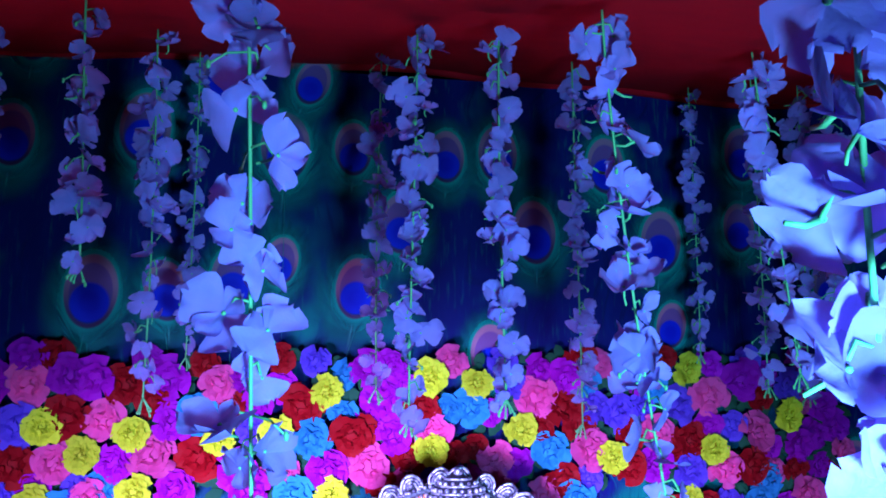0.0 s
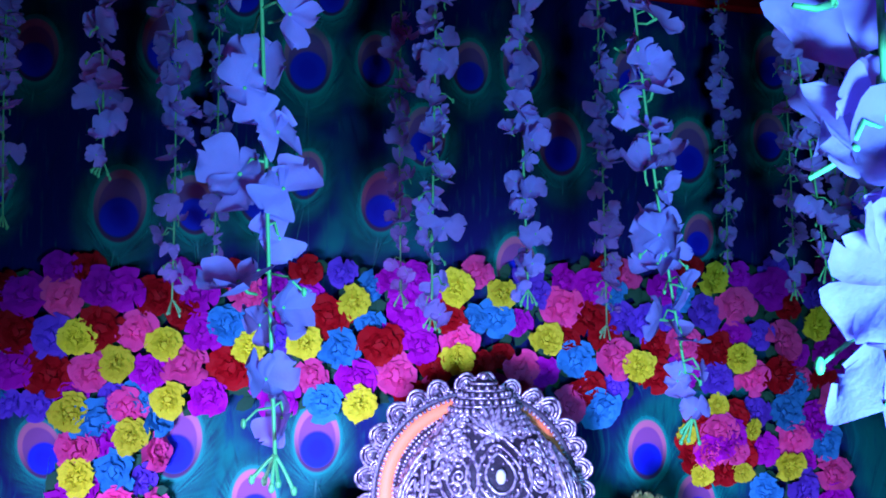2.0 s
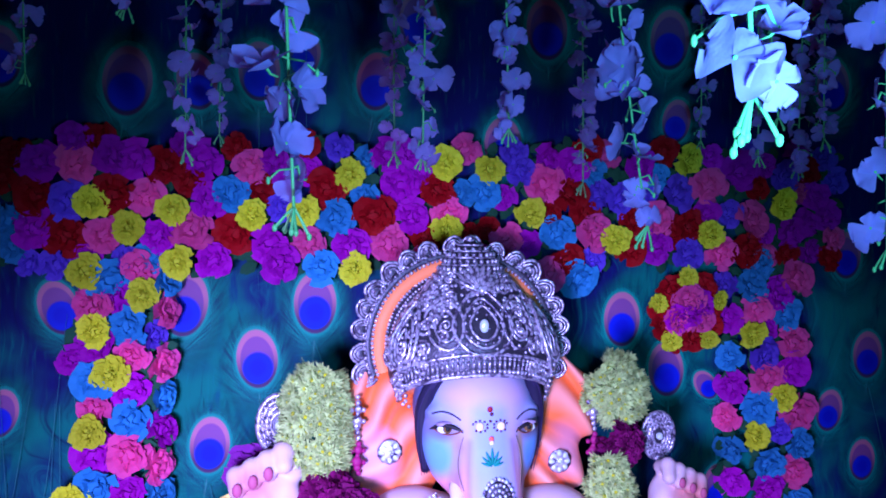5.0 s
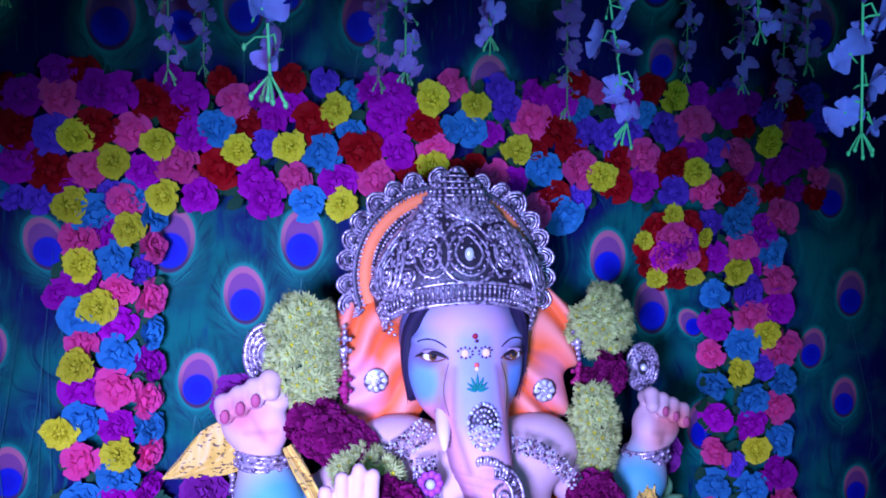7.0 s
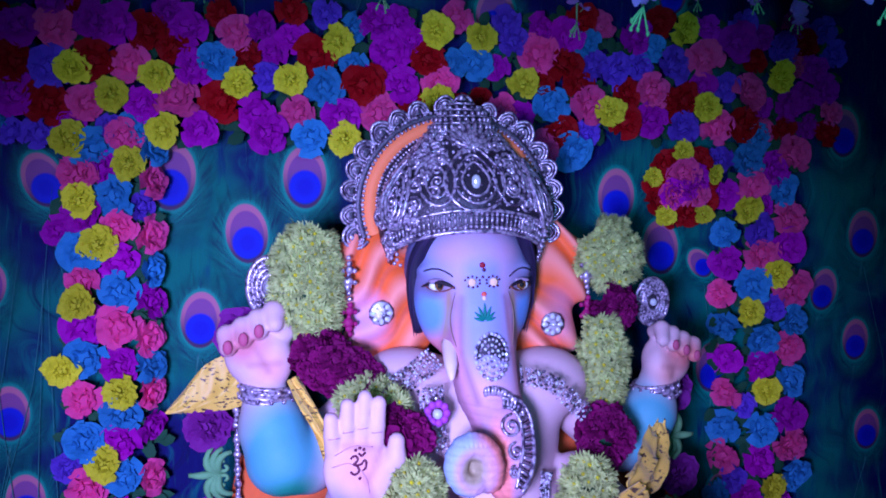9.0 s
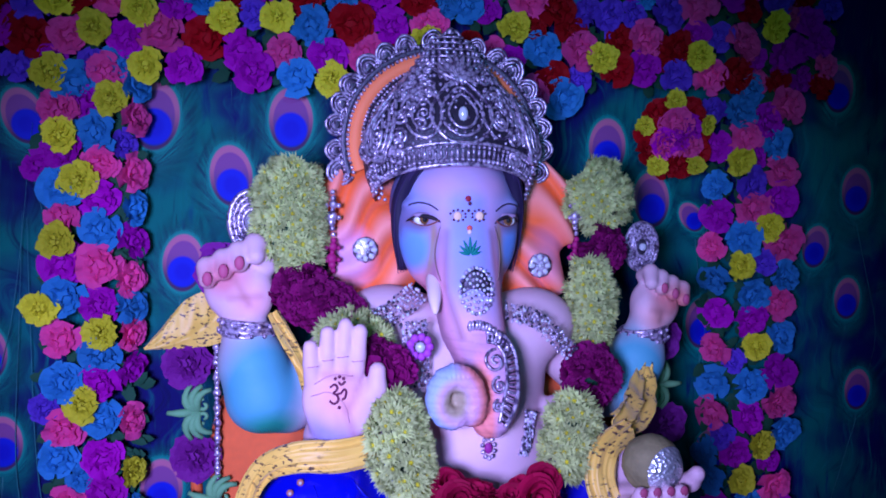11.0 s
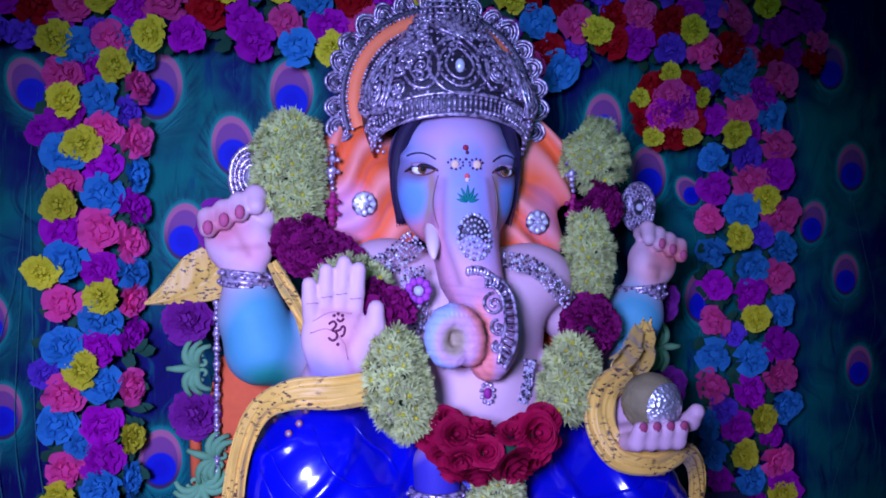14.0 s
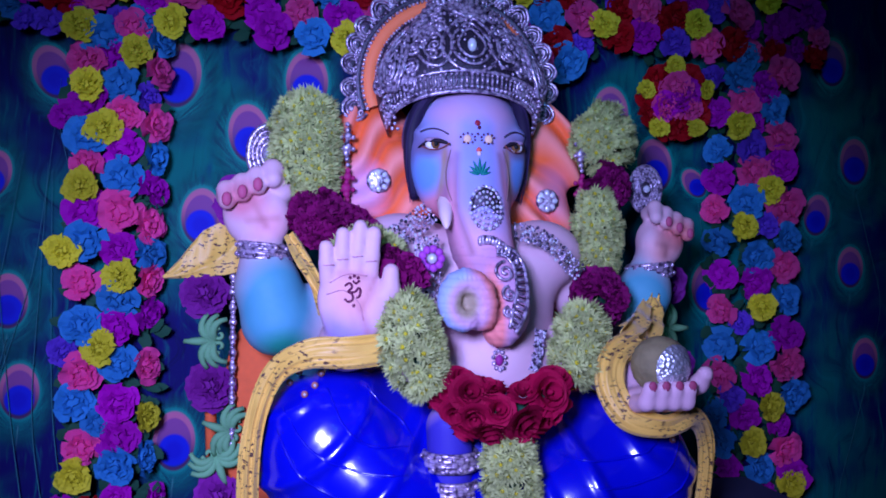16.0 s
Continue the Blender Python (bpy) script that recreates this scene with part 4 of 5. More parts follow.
        for s in (-1, 1):
            dot(CX + s * (0.020 + 0.014 * math.cos(a)), 1.461 + 0.010 * math.sin(a), 0.0024, dark)
    for s in (-1, 1):
        dot(CX + s * 0.021, 1.460, 0.0085, (0.85, 0.55, 0.35), 0.25)
    dot(CX, 1.492, 0.006, (0.30, 0.01, 0.03)), dot(CX + 0.003, 1.483, 0.004, dark), dot(CX, 1.470, 0.003, dark)
    dot(CX, 1.438, 0.0055, (0.75, 0.10, 0.08)), dot(CX, 1.431, 0.0045, (0.85, 0.6, 0.5))
    for k in range(-3, 4):
        a = k * 0.42
        ln = 0.034 - 0.004 * abs(k)
        p = [(CX + u * ln * math.sin(a), 0, 1.388 + u * ln * math.cos(a)) for u in np.linspace(0.1, 1, 6)]
        sweep(acc, [(x, at(x, z) - 0.0004, z) for x, _, z in p], [0.001, 0.002, 0.003, 0.003, 0.002, 0.0008], 6, PAINT, teal)
    return at


def ears(acc):
    for s in (-1, 1):
        cx = CX + 0.188 * s
        f = Field((min(cx - 0.15, cx + 0.15), 1.55, 1.18), (max(cx - 0.15, cx + 0.15), 1.80, 1.60), 0.004)
        f.oval((cx, 1.705, 1.44), (0.085, 0.026, 0.10), (0, 8 * s, 0), 0.02)
        f.oval((cx - 0.018 * s, 1.695, 1.35), (0.070, 0.026, 0.11), (0, -14 * s, 0), 0.03)
        f.oval((cx + 0.045 * s, 1.712, 1.50), (0.05, 0.024, 0.04), (0, 20 * s, 0), 0.02)
        f.oval((CX + 0.165 * s, 1.715, 1.535), (0.052, 0.020, 0.04), k=0.02)
        f.oval((CX + 0.125 * s, 1.69, 1.36), (0.075, 0.024, 0.13), (0, -22 * s, 0), 0.03)
        f.limb([(cx - 0.03 * s, 1.68, 1.29), (CX + 0.12 * s, 1.655, 1.255)], [0.026, 0.020], 0.03)
        f.ripple(lambda x, y, z: 0.0085 * np.sin((z + 0.9 * s * (x - CX) + 3.4 * (s * (x - cx)) ** 2 + 0.020 * np.sin(19 * z + 34 * x)) * 64))
        v, q = f.skin()
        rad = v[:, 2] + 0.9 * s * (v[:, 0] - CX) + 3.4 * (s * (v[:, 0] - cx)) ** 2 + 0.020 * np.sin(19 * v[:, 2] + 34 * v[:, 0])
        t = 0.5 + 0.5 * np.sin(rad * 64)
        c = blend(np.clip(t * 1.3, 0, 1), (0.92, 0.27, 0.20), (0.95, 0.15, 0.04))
        # fold shading put into the paint: dark red in the ripple troughs
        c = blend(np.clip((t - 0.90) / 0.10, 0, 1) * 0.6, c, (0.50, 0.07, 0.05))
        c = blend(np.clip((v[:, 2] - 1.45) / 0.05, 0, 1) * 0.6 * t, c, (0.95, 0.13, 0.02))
        c = blend(np.clip((v[:, 0] - CX) * s / 0.1 - 0.85, 0, 1) * np.clip((1.30 - v[:, 2]) / 0.03, 0, 1), c, (0.70, 0.40, 0.52))
        c = blend(1.3 * near(v, (cx + 0.015 * s, 1.68, 1.37), (0.060, 0.10, 0.075)) * (1.0 if s < 0 else 0.5), c, (0.74, 0.36, 0.58))
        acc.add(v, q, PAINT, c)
        at = front_of(v)
        # stone brooch of eight petals
        bx, bz = (0.214, 1.387) if s < 0 else (0.572, 1.352)
        by = at(bx, bz) - 0.004
        for k in range(8):
            a = math.pi * k / 4
            ball(acc, (bx + 0.0165 * math.cos(a), by, bz + 0.0165 * math.sin(a)), (0.0085, 0.005, 0.0062), GEM, turn=Euler((0, -a, 0)))
            ball(acc, (bx + 0.0065 * math.cos(a), by - 0.002, bz + 0.0065 * math.sin(a)), 0.0024, GEM)
        ball(acc, (bx, by - 0.001, bz), (0.026, 0.003, 0.026), SILVER)
        ball(acc, (bx, by - 0.004, bz), 0.004, GEM)
        # long earring
        ex, ez = (0.150 if s < 0 else 0.648), 1.50
        for k in range(14):
            z = ez - 0.0118 * k
            r = (0.005, 0.006, 0.009, 0.005, 0.011, 0.008, 0.006)[k % 7]
            col = (0.35, 0.01, 0.12) if k > 7 else (0.5, 0.5, 0.5)
            ball(acc, (ex + 0.002 * math.sin(k), 1.650, z), (r, r * 0.7, r), PAINT if k > 7 else SILVER, col)
            if k % 7 in (2, 4):
                for d in (-1, 1):
                    ball(acc, (ex + d * 0.012, 1.652, z - 0.003), 0.0052, PAINT if k > 7 else SILVER, col)


def dhoti(acc):
    f = Field((-0.10, 1.30, 0.70), (0.90, 1.85, 1.10), 0.006)
    f.limb([(0.30, 1.66, 0.86), (0.19, 1.58, 0.88), (0.115, 1.52, 0.90)], [0.13, 0.135, 0.138], 0.03)
    f.limb([(0.49, 1.66, 0.84), (0.60, 1.57, 0.83), (0.668, 1.50, 0.822)], [0.13, 0.132, 0.136], 0.03)
    f.limb([(0.115, 1.50, 0.86), (0.20, 1.44, 0.80), (0.40, 1.42, 0.76)], [0.13, 0.10, 0.07], 0.04)
    f.limb([(0.668, 1.48, 0.80), (0.56, 1.43, 0.78), (0.42, 1.42, 0.75)], [0.13, 0.10, 0.07], 0.04)
    f.oval((0.395, 1.60, 0.78), (0.36, 0.22, 0.08), k=0.03)
    f.oval((0.39, 1.53, 0.875), (0.22, 0.125, 0.095), k=0.04)

    def folds(x, y, z):
        left = -0.0085 * np.maximum(0, np.sin(62 * np.sqrt((x - 0.02) ** 2 + 0.7 * (z - 1.10) ** 2) + 3.0 * np.sin(7 * x))) ** 3 * np.clip((0.42 - x) / 0.08, 0, 1)
        right = -0.0085 * np.maximum(0, np.sin(58 * np.sqrt((x - 0.80) ** 2 + 0.7 * (z - 1.03) ** 2) + 3.0 * np.sin(7 * x))) ** 3 * np.clip((x - 0.42) / 0.08, 0, 1)
        return (left + right) * np.clip((1.02 - z) / 0.06, 0, 1) + y * 0
    f.ripple(folds)
    v, q = f.skin()
    acc.add(v, q, SATIN)
    at = front_of(v)
    # painted pleat lines
    for pts in ([(0.02, 0.97), (0.07, 0.90), (0.15, 0.865), (0.23, 0.86)], [(0.012, 0.93), (0.05, 0.86), (0.12, 0.82), (0.21, 0.815)], [(0.10, 1.0), (0.125, 0.94), (0.17, 0.905), (0.24, 0.90)],
                [(0.17, 1.0), (0.20, 0.965), (0.23, 0.94), (0.25, 0.91)], [(0.76, 0.90), (0.71, 0.85), (0.63, 0.825), (0.54, 0.83)], [(0.74, 0.93), (0.68, 0.885), (0.60, 0.868), (0.52, 0.875)], [(0.78, 0.86), (0.72, 0.805), (0.64, 0.785), (0.56, 0.79)]):
        line = smooth_path(pts, 20)
        sweep(acc, [(x, at(x, z) - 0.0002, z) for x, z in line], [0.0006 + 0.0022 * math.sin(math.pi * i / 19) for i in range(20)], 8, SATIN)
    for x, z in ((0.035, 1.005), (0.052, 1.022), (0.060, 0.990), (0.078, 1.004), (0.090, 1.022), (0.715, 0.935), (0.742, 0.925), (0.760, 0.905), (0.735, 0.895), (0.77, 0.93)):
        y = at(x, z)
        ball(acc, (x, y - 0.001, z), (0.0065, 0.004, 0.0065), PAINT, (0.40, 0.14, 0.10))
        ball(acc, (x, y - 0.004, z), 0.0028, GEM)
    return at


def crown_radius(z):
    return float(np.interp(z, (1.48, 1.53, 1.58, 1.62, 1.66, 1.70, 1.735, 1.76, 1.785, 1.803, 1.815), (0.148, 0.166, 0.176, 0.166, 0.140, 0.108, 0.078, 0.060, 0.044, 0.026, 0.004)))


def crown_at(th, z, out=0.0):
    r = crown_radius(z) + out
    return Vector((0.383 + r * math.sin(th), 1.665 - 0.74 * r * math.cos(th), z))


def crown(acc):
    # cap, open over the face
    vs, nz, nt = [], 26, 56
    for i in range(nz):
        for j in range(nt):
            th = 2 * math.pi * j / nt
            low = 1.556 - 0.075 * min(1.0, abs(math.atan2(math.sin(th), math.cos(th))) / 1.5) ** 2
            z = low + (1.815 - low) * i / (nz - 1)
            p = crown_at(th, z, 0.0015 * math.sin(9 * th) * math.sin(40 * z))
            vs.append(tuple(p))
    acc.add(vs, grid_faces(nz, nt, True), OXIDE)
    rnd = random.Random(9)

    def curl(th, z, size, turns, way, lean, r=0.0028, out=0.004):
        pts, rad = [], []
        n = int(10 * turns) + 6
        for i in range(n):
            t = i / (n - 1)
            a = way * turns * 2 * math.pi * t + lean
            d = size * (1 - 0.88 * t)
            zz = z + d * math.sin(a)
            pts.append(crown_at(th + d * math.cos(a) / crown_radius(zz), zz, out))
            rad.append(r * (1.1 - 0.5 * t))
        sweep(acc, pts, rad, 6, SILVER)
        ball(acc, pts[-1], r * 1.7, SILVER)

    def drop(th, z, w, h, r, lean=0.0, out=0.006, n=26):
        pts = []
        for i in range(n + 1):
            a = 2 * math.pi * i / n
            x = w * math.sin(a) * (1 - 0.45 * max(0, math.cos(a)))
            y = h * math.cos(a)
            x, y = x * math.cos(lean) - y * math.sin(lean), x * math.sin(lean) + y * math.cos(lean)
            pts.append(crown_at(th + x / crown_radius(z + y), z + y, out))
        sweep(acc, pts, r, 6, SILVER)

    # head band: a rope, two rows of beads and small upright bars
    for th in np.linspace(-1.35, 1.35, 47):
        z = 1.560 - 0.075 * min(1.0, abs(th) / 1.5) ** 2
        ball(acc, crown_at(th, z + 0.004, 0.004), (0.0048, 0.005, 0.0048), SILVER)
        ball(acc, crown_at(th, z + 0.029, 0.004), (0.0036, 0.005, 0.0036), SILVER)
        sweep(acc, [crown_at(th, z + 0.010, 0.003), crown_at(th, z + 0.024, 0.003)], 0.0026, 5, SILVER)
    for dz, r in ((-0.004, 0.0040), (0.036, 0.0035)):
        sweep(acc, [crown_at(th, 1.560 - 0.075 * min(1.0, abs(th) / 1.5) ** 2 + dz, 0.004) for th in np.linspace(-1.4, 1.4, 40)], r, 6, SILVER)
    # middle drop with stone
    for w, h, r in ((0.060, 0.062, 0.0036), (0.040, 0.046, 0.0030), (0.026, 0.032, 0.0028)):
        drop(0.02, 1.655, w, h, r, out=0.012 - w * 0.1)
    for k in range(16):
        a = 2 * math.pi * k / 16
        ball(acc, crown_at(0.02 + 0.033 * math.sin(a) * (1 - 0.4 * max(0, math.cos(a))) / 0.14, 1.655 + 0.039 * math.cos(a), 0.008), 0.0034, SILVER)
    ball(acc, crown_at(0.02, 1.650, 0.010), (0.010, 0.007, 0.014), GEM)
    for s in (-1, 1):
        drop(0.02 + 0.52 * s, 1.655, 0.034, 0.055, 0.0036, -0.5 * s)
        drop(0.02 + 0.52 * s, 1.653, 0.020, 0.036, 0.0028, -0.5 * s)
        curl(0.02 + 0.50 * s, 1.650, 0.016, 1.6, s, 0.5)
        drop(0.02 + 1.05 * s, 1.625, 0.036, 0.070, 0.0042, -0.25 * s, 0.012)
        drop(0.02 + 1.05 * s, 1.620, 0.024, 0.050, 0.0032, -0.25 * s, 0.010)
        drop(0.02 + 1.05 * s, 1.612, 0.012, 0.030, 0.0028, -0.25 * s, 0.010)
        for k in range(9):
            ball(acc, crown_at(s * (1.02 + 0.035 * (k % 2)), 1.575 - 0.011 * k, 0.010), 0.0052 - 0.0002 * k, SILVER)
            ball(acc, crown_at(s * (1.16 + 0.03 * (k % 2)), 1.57 - 0.010 * k, 0.008), 0.0042, SILVER)
    # fan of leaves on the peak
    for k in range(-4, 5):
        a = k * 0.24
        pts, rad = [], []
        for u in np.linspace(0, 1, 7):
            x, z = 0.055 * u * math.sin(a), 1.712 + 0.055 * u * math.cos(a) * (1.1 - 0.05 * abs(k))
            pts.append(crown_at(0.02 + x / crown_radius(z), z, 0.010 + 0.006 * u))
            rad.append(0.0015 + 0.0048 * math.sin(math.pi * min(1, u * 0.9 + 0.1)) * (1 if u < 1 else 0.4))
        sweep(acc, pts, rad, 6, SILVER)
    # tiers towards the tip
    for z, n, r in ((1.742, 32, 0.0045), (1.757, 28, 0.0052), (1.772, 24, 0.0045), (1.785, 20, 0.0045), (1.797, 14, 0.0038)):
        for k in range(n):
            ball(acc, crown_at(2 * math.pi * k / n, z, 0.004), (r, r, r * 1.2), SILVER)
        sweep(acc, [crown_at(2 * math.pi * k / 36, z + 0.008, 0.003) for k in range(37)], 0.0024, 5, SILVER)
    ball(acc, (0.383, 1.665, 1.817), 0.009, SILVER)
    # scrolls that fill the rest
    for _ in range(190):
        th, z = rnd.uniform(-1.55, 1.55), rnd.uniform(1.56, 1.745)
        if abs(th - 0.02) < 0.45 and z < 1.72:
            continue
        curl(th, z, rnd.uniform(0.012, 0.022), rnd.uniform(1.0, 1.6), rnd.choice((-1, 1)), rnd.uniform(0, 6.28), 0.0034)
    for _ in range(240):
        th, z = rnd.uniform(-1.5, 1.5), rnd.uniform(1.585, 1.75)
        ball(acc, crown_at(th, z, 0.003), rnd.uniform(0.002, 0.0045), SILVER)
    # halo behind: orange band inside, scalloped silver edge outside
    cx, cz, cy = 0.370, 1.600, 1.70
    n = 60
    angles = np.linspace(-0.35, math.pi + 0.35, n)
    for r0, r1, slot, y, col in ((0.10, 0.162, OXIDE, cy - 0.006, (1, 1, 1)), (0.156, 0.190, PAINT, cy - 0.004, (0.95, 0.22, 0.08)), (0.184, 0.208, OXIDE, cy, (1, 1, 1))):
        vs = []
        for a in angles:
            for r, yy in ((r0, y), (r0, y - 0.012), (0.5 * (r0 + r1), y - 0.020), (r1, y - 0.012), (r1, y)):
                vs.append((cx + r * math.cos(a), yy, cz + 0.95 * r * math.sin(a)))
        acc.add(vs, grid_faces(n, 5, True), slot, col)
    for r, w in ((0.150, 0.0042), (0.160, 0.0036), (0.188, 0.0040), (0.203, 0.0034)):
        for a in np.linspace(-0.35, math.pi + 0.35, 74):
            ball(acc, (cx + r * math.cos(a), cy - 0.018, cz + 0.95 * r * math.sin(a)), w, SILVER)
    for a in np.linspace(-0.3, math.pi + 0.3, 18):
        a += rnd.uniform(-0.03, 0.03)
        k = rnd.uniform(0.8, 1.12)
        o = Vector((cx + 0.210 * math.cos(a), cy - 0.008, cz + 0.95 * 0.210 * math.sin(a)))
        lean = rnd.uniform(-0.25, 0.25)
        ux, uz = Vector((-math.sin(a + lean), 0, math.cos(a + lean))), Vector((math.cos(a + lean), 0, math.sin(a + lean)))
        for size, r in ((0.0230, 0.0032), (0.0165, 0.0024), (0.0100, 0.0024)):
            loop = []
            for t in np.linspace(-0.9, math.pi + 0.9, 15):
                point = 1.0 + 0.12 * max(0.0, math.sin(t)) ** 4
                loop.append(o + ux * size * k * math.cos(t) + uz * size * k * point * math.sin(t) + Vector((0, -0.003 - 0.006 * max(0.0, math.sin(t)), 0)))
            sweep(acc, loop, r * k, 6, SILVER)
        ball(acc, o + uz * 0.004, (0.018 * k, 0.005, 0.020 * k), OXIDE)
        for d in (-1, 1):
            spiral = [o + ux * d * (0.012 + 0.008 * (1 - t) * math.cos(7 * t)) - uz * 0.010 + uz * 0.008 * (1 - t) * math.sin(7 * t) + Vector((0, -0.007, 0)) for t in np.linspace(0, 0.9, 12)]
            sweep(acc, spiral, 0.0024, 5, SILVER)
        ball(acc, o + uz * 0.008 + Vector((0, -0.006, 0)), (0.004, 0.004, 0.007), SILVER)
    for _ in range(60):
        a, r = rnd.uniform(0.25, math.pi - 0.25), rnd.uniform(0.115, 0.146)
        ball(acc, (cx + r * math.cos(a), cy - 0.024, cz + 0.95 * r * math.sin(a)), rnd.uniform(0.003, 0.006), SILVER)


def jewels(acc, body, face):
    # oval cluster on the trunk
    for ring, n in ((0.0, 1), (0.25, 6), (0.5, 13), (0.76, 19), (1.0, 26)):
        for k in range(n):
            a = 2 * math.pi * k / n + ring
            x, z = 0.400 + 0.030 * ring * math.cos(a), 1.325 + 0.041 * ring * math.sin(a)
            ball(acc, (x, face(x, z) - 0.003, z), 0.0032 + 0.0010 * (ring == 1.0), (GEM, SILVER)[(k + int(4 * ring)) % 2])
    ball(acc, (0.400, face(0.400, 1.325) + 0.004, 1.325), (0.029, 0.003, 0.039), OXIDE)
    # collar on the trunk and a long scroll along it
    for k in range(12):
        x, z = 0.385 + 0.006 * k, 1.262 + 0.002 * k - 0.0005 * k * k
        ball(acc, (x, face(x, z) - 0.003, z), (0.0055, 0.005, 0.010), SILVER)
    outer = smooth_path([(0.412, 1.252), (0.444, 1.246), (0.466, 1.215), (0.466, 1.170), (0.452, 1.125), (0.432, 1.095)], 34)
    inner = smooth_path([(0.412, 1.236), (0.430, 1.232), (0.443, 1.210), (0.442, 1.172), (0.430, 1.138), (0.420, 1.104)], 34)

    def lay(x, z, lift):
        return (x, min(face(x, z), 1.52) - lift, z)
    for line, r in ((outer, 0.0042), (inner, 0.0034)):
        sweep(acc, [lay(x, z, 0.006) for x, z in line], r, 6, SILVER)
    for i in range(1, 33):
        (x0, z0), (x1, z1) = outer[i], inner[i]
        sweep(acc, [lay(x0 + (x1 - x0) * t, z0 + (z1 - z0) * t, 0.004) for t in (0, 0.5, 1)], 0.0030 if i % 2 else 0.0016, 5, SILVER if i % 2 else OXIDE)
    for sx, sz, size in ((0.424, 1.204, 0.020), (0.426, 1.164, 0.014), (0.420, 1.132, 0.010)):
        coil = [(sx + size * (1 - t) * math.cos(11 * t + 1.5), sz + size * (1 - t) * math.sin(11 * t + 1.5)) for t in np.linspace(0, 0.94, 30)]
        sweep(acc, [lay(x, z, 0.007) for x, z in coil], 0.0030, 6, SILVER)
    # filigree necklace over both shoulders
    rnd = random.Random(33)
    for ends, half, fixed in (([(0.185, 1.248), (0.240, 1.272), (0.300, 1.318)], 0.021, 1.535), ([(0.462, 1.285), (0.525, 1.262), (0.590, 1.200)], 0.015, None),
                              ([(0.512, 1.09), (0.505, 1.055), (0.488, 1.02)], 0.009, None), ([(0.285, 1.268), (0.290, 1.215), (0.292, 1.15)], 0.022, 1.495)):
        line = smooth_path(ends, 26)
        for i, (x, z) in enumerate(line):
            d = line[min(i + 1, 25)] - line[max(i - 1, 0)]
            d = d / np.linalg.norm(d)
            for side in np.linspace(-1, 1, 8):
                px, pz = x - d[1] * half * side + rnd.uniform(-0.002, 0.002), z + d[0] * half * side + rnd.uniform(-0.002, 0.002)
                y = fixed if fixed else min(body(px, pz), face(px, pz))
                r = rnd.uniform(0.0016, 0.0036)
                ball(acc, (px, y - 0.004, pz), (r, r * 0.8, r), GEM if rnd.random() < 0.18 else SILVER if rnd.random() < 0.75 else OXIDE)
    # bangles
    for c, r, axis in (((-0.014, 1.645, 1.240), 0.049, (0.1, 0, 1)), ((0.801, 1.645, 1.205), 0.045, (-0.12, 0, 1)), ((0.315, 1.395, 0.872), 0.046, (0, 0, 1)), ((0.317, 1.392, 0.822), 0.044, (0, 0, 1))):
        d = Vector(axis).normalized()
        u = d.orthogonal().normalized()
        w = d.cross(u)
        for off, rr in ((-0.013, 0.0045), (-0.004, 0.006), (0.005, 0.006), (0.014, 0.0045)):
            ring = [Vector(c) + d * off + (u * math.cos(t) + w * math.sin(t)) * r for t in np.linspace(0, 2 * math.pi, 29)]
            sweep(acc, ring, rr, 6, SILVER)
        for k in range(26):
            t = 2 * math.pi * k / 26
            ball(acc, Vector(c) + d * 0.009 * (-1) ** k + (u * math.cos(t) + w * math.sin(t)) * (r + 0.005), 0.0048, SILVER)
    for k in range(9):
        a = 2 * math.pi * k / 9
        ball(acc, (0.292 + 0.018 * math.cos(a), 1.462, 1.228 + 0.018 * math.sin(a)), (0.008, 0.006, 0.008), PAINT, (0.40, 0.06, 0.42))
    ball(acc, (0.292, 1.458, 1.228), 0.010, GEM)
    # small pendant low on the chest
    for k in range(10):
        a = 2 * math.pi * k / 10
        x, z = 0.418 + 0.012 * math.sin(a), 1.040 + 0.017 * math.cos(a)
        ball(acc, (x, body(x, z) - 0.004, z), 0.0045, SILVER)
    ball(acc, (0.418, body(0.418, 1.040) - 0.004, 1.040), (0.008, 0.005, 0.011), PAINT, (0.30, 0.02, 0.20))
    ball(acc, (0.418, body(0.418, 1.066) - 0.003, 1.066), 0.005, PAINT, (0.40, 0.04, 0.08))
    # mark drawn on the palm
    ink = (0.12, 0.01, 0.05)
    strokes = [[(-0.020, 0.016), (-0.008, 0.023), (-0.001, 0.014), (-0.009, 0.005), (-0.012, 0.003), (-0.002, -0.002), (0.001, -0.014), (-0.010, -0.021), (-0.021, -0.014)],
               [(-0.003, 0.001), (0.008, 0.003), (0.015, 0.011), (0.021, 0.006), (0.018, -0.008), (0.010, -0.012)], [(0.001, 0.028), (0.009, 0.022), (0.018, 0.028)]]
    for s in strokes:
        p = smooth_path([(x, z) for x, z in s], 22)
        sweep(acc, [(0.139 + x * 0.66, body(0.139 + x * 0.66, 1.168 + z * 0.74) - 0.0006, 1.168 + z * 0.74) for x, z in p], 0.0021, 6, PAINT, ink)
    for x, z in ((-0.004, 0.026), (0.003, 0.029), (0.010, 0.026), (0.002, -0.022)):
        ball(acc, (0.139 + x, body(0.139 + x, 1.168 + z) - 0.0005, 1.168 + z), (0.0030, 0.0014, 0.0030), PAINT, ink)
    for pts in ([(0.100, 1.185), (0.130, 1.200), (0.165, 1.197)], [(0.095, 1.165), (0.125, 1.172), (0.150, 1.150), (0.158, 1.120)]):
        line = smooth_path(pts, 14)
        sweep(acc, [(x, body(x, z) + 0.0004, z) for x, z in line], 0.0010, 5, PAINT, (0.52, 0.24, 0.28))
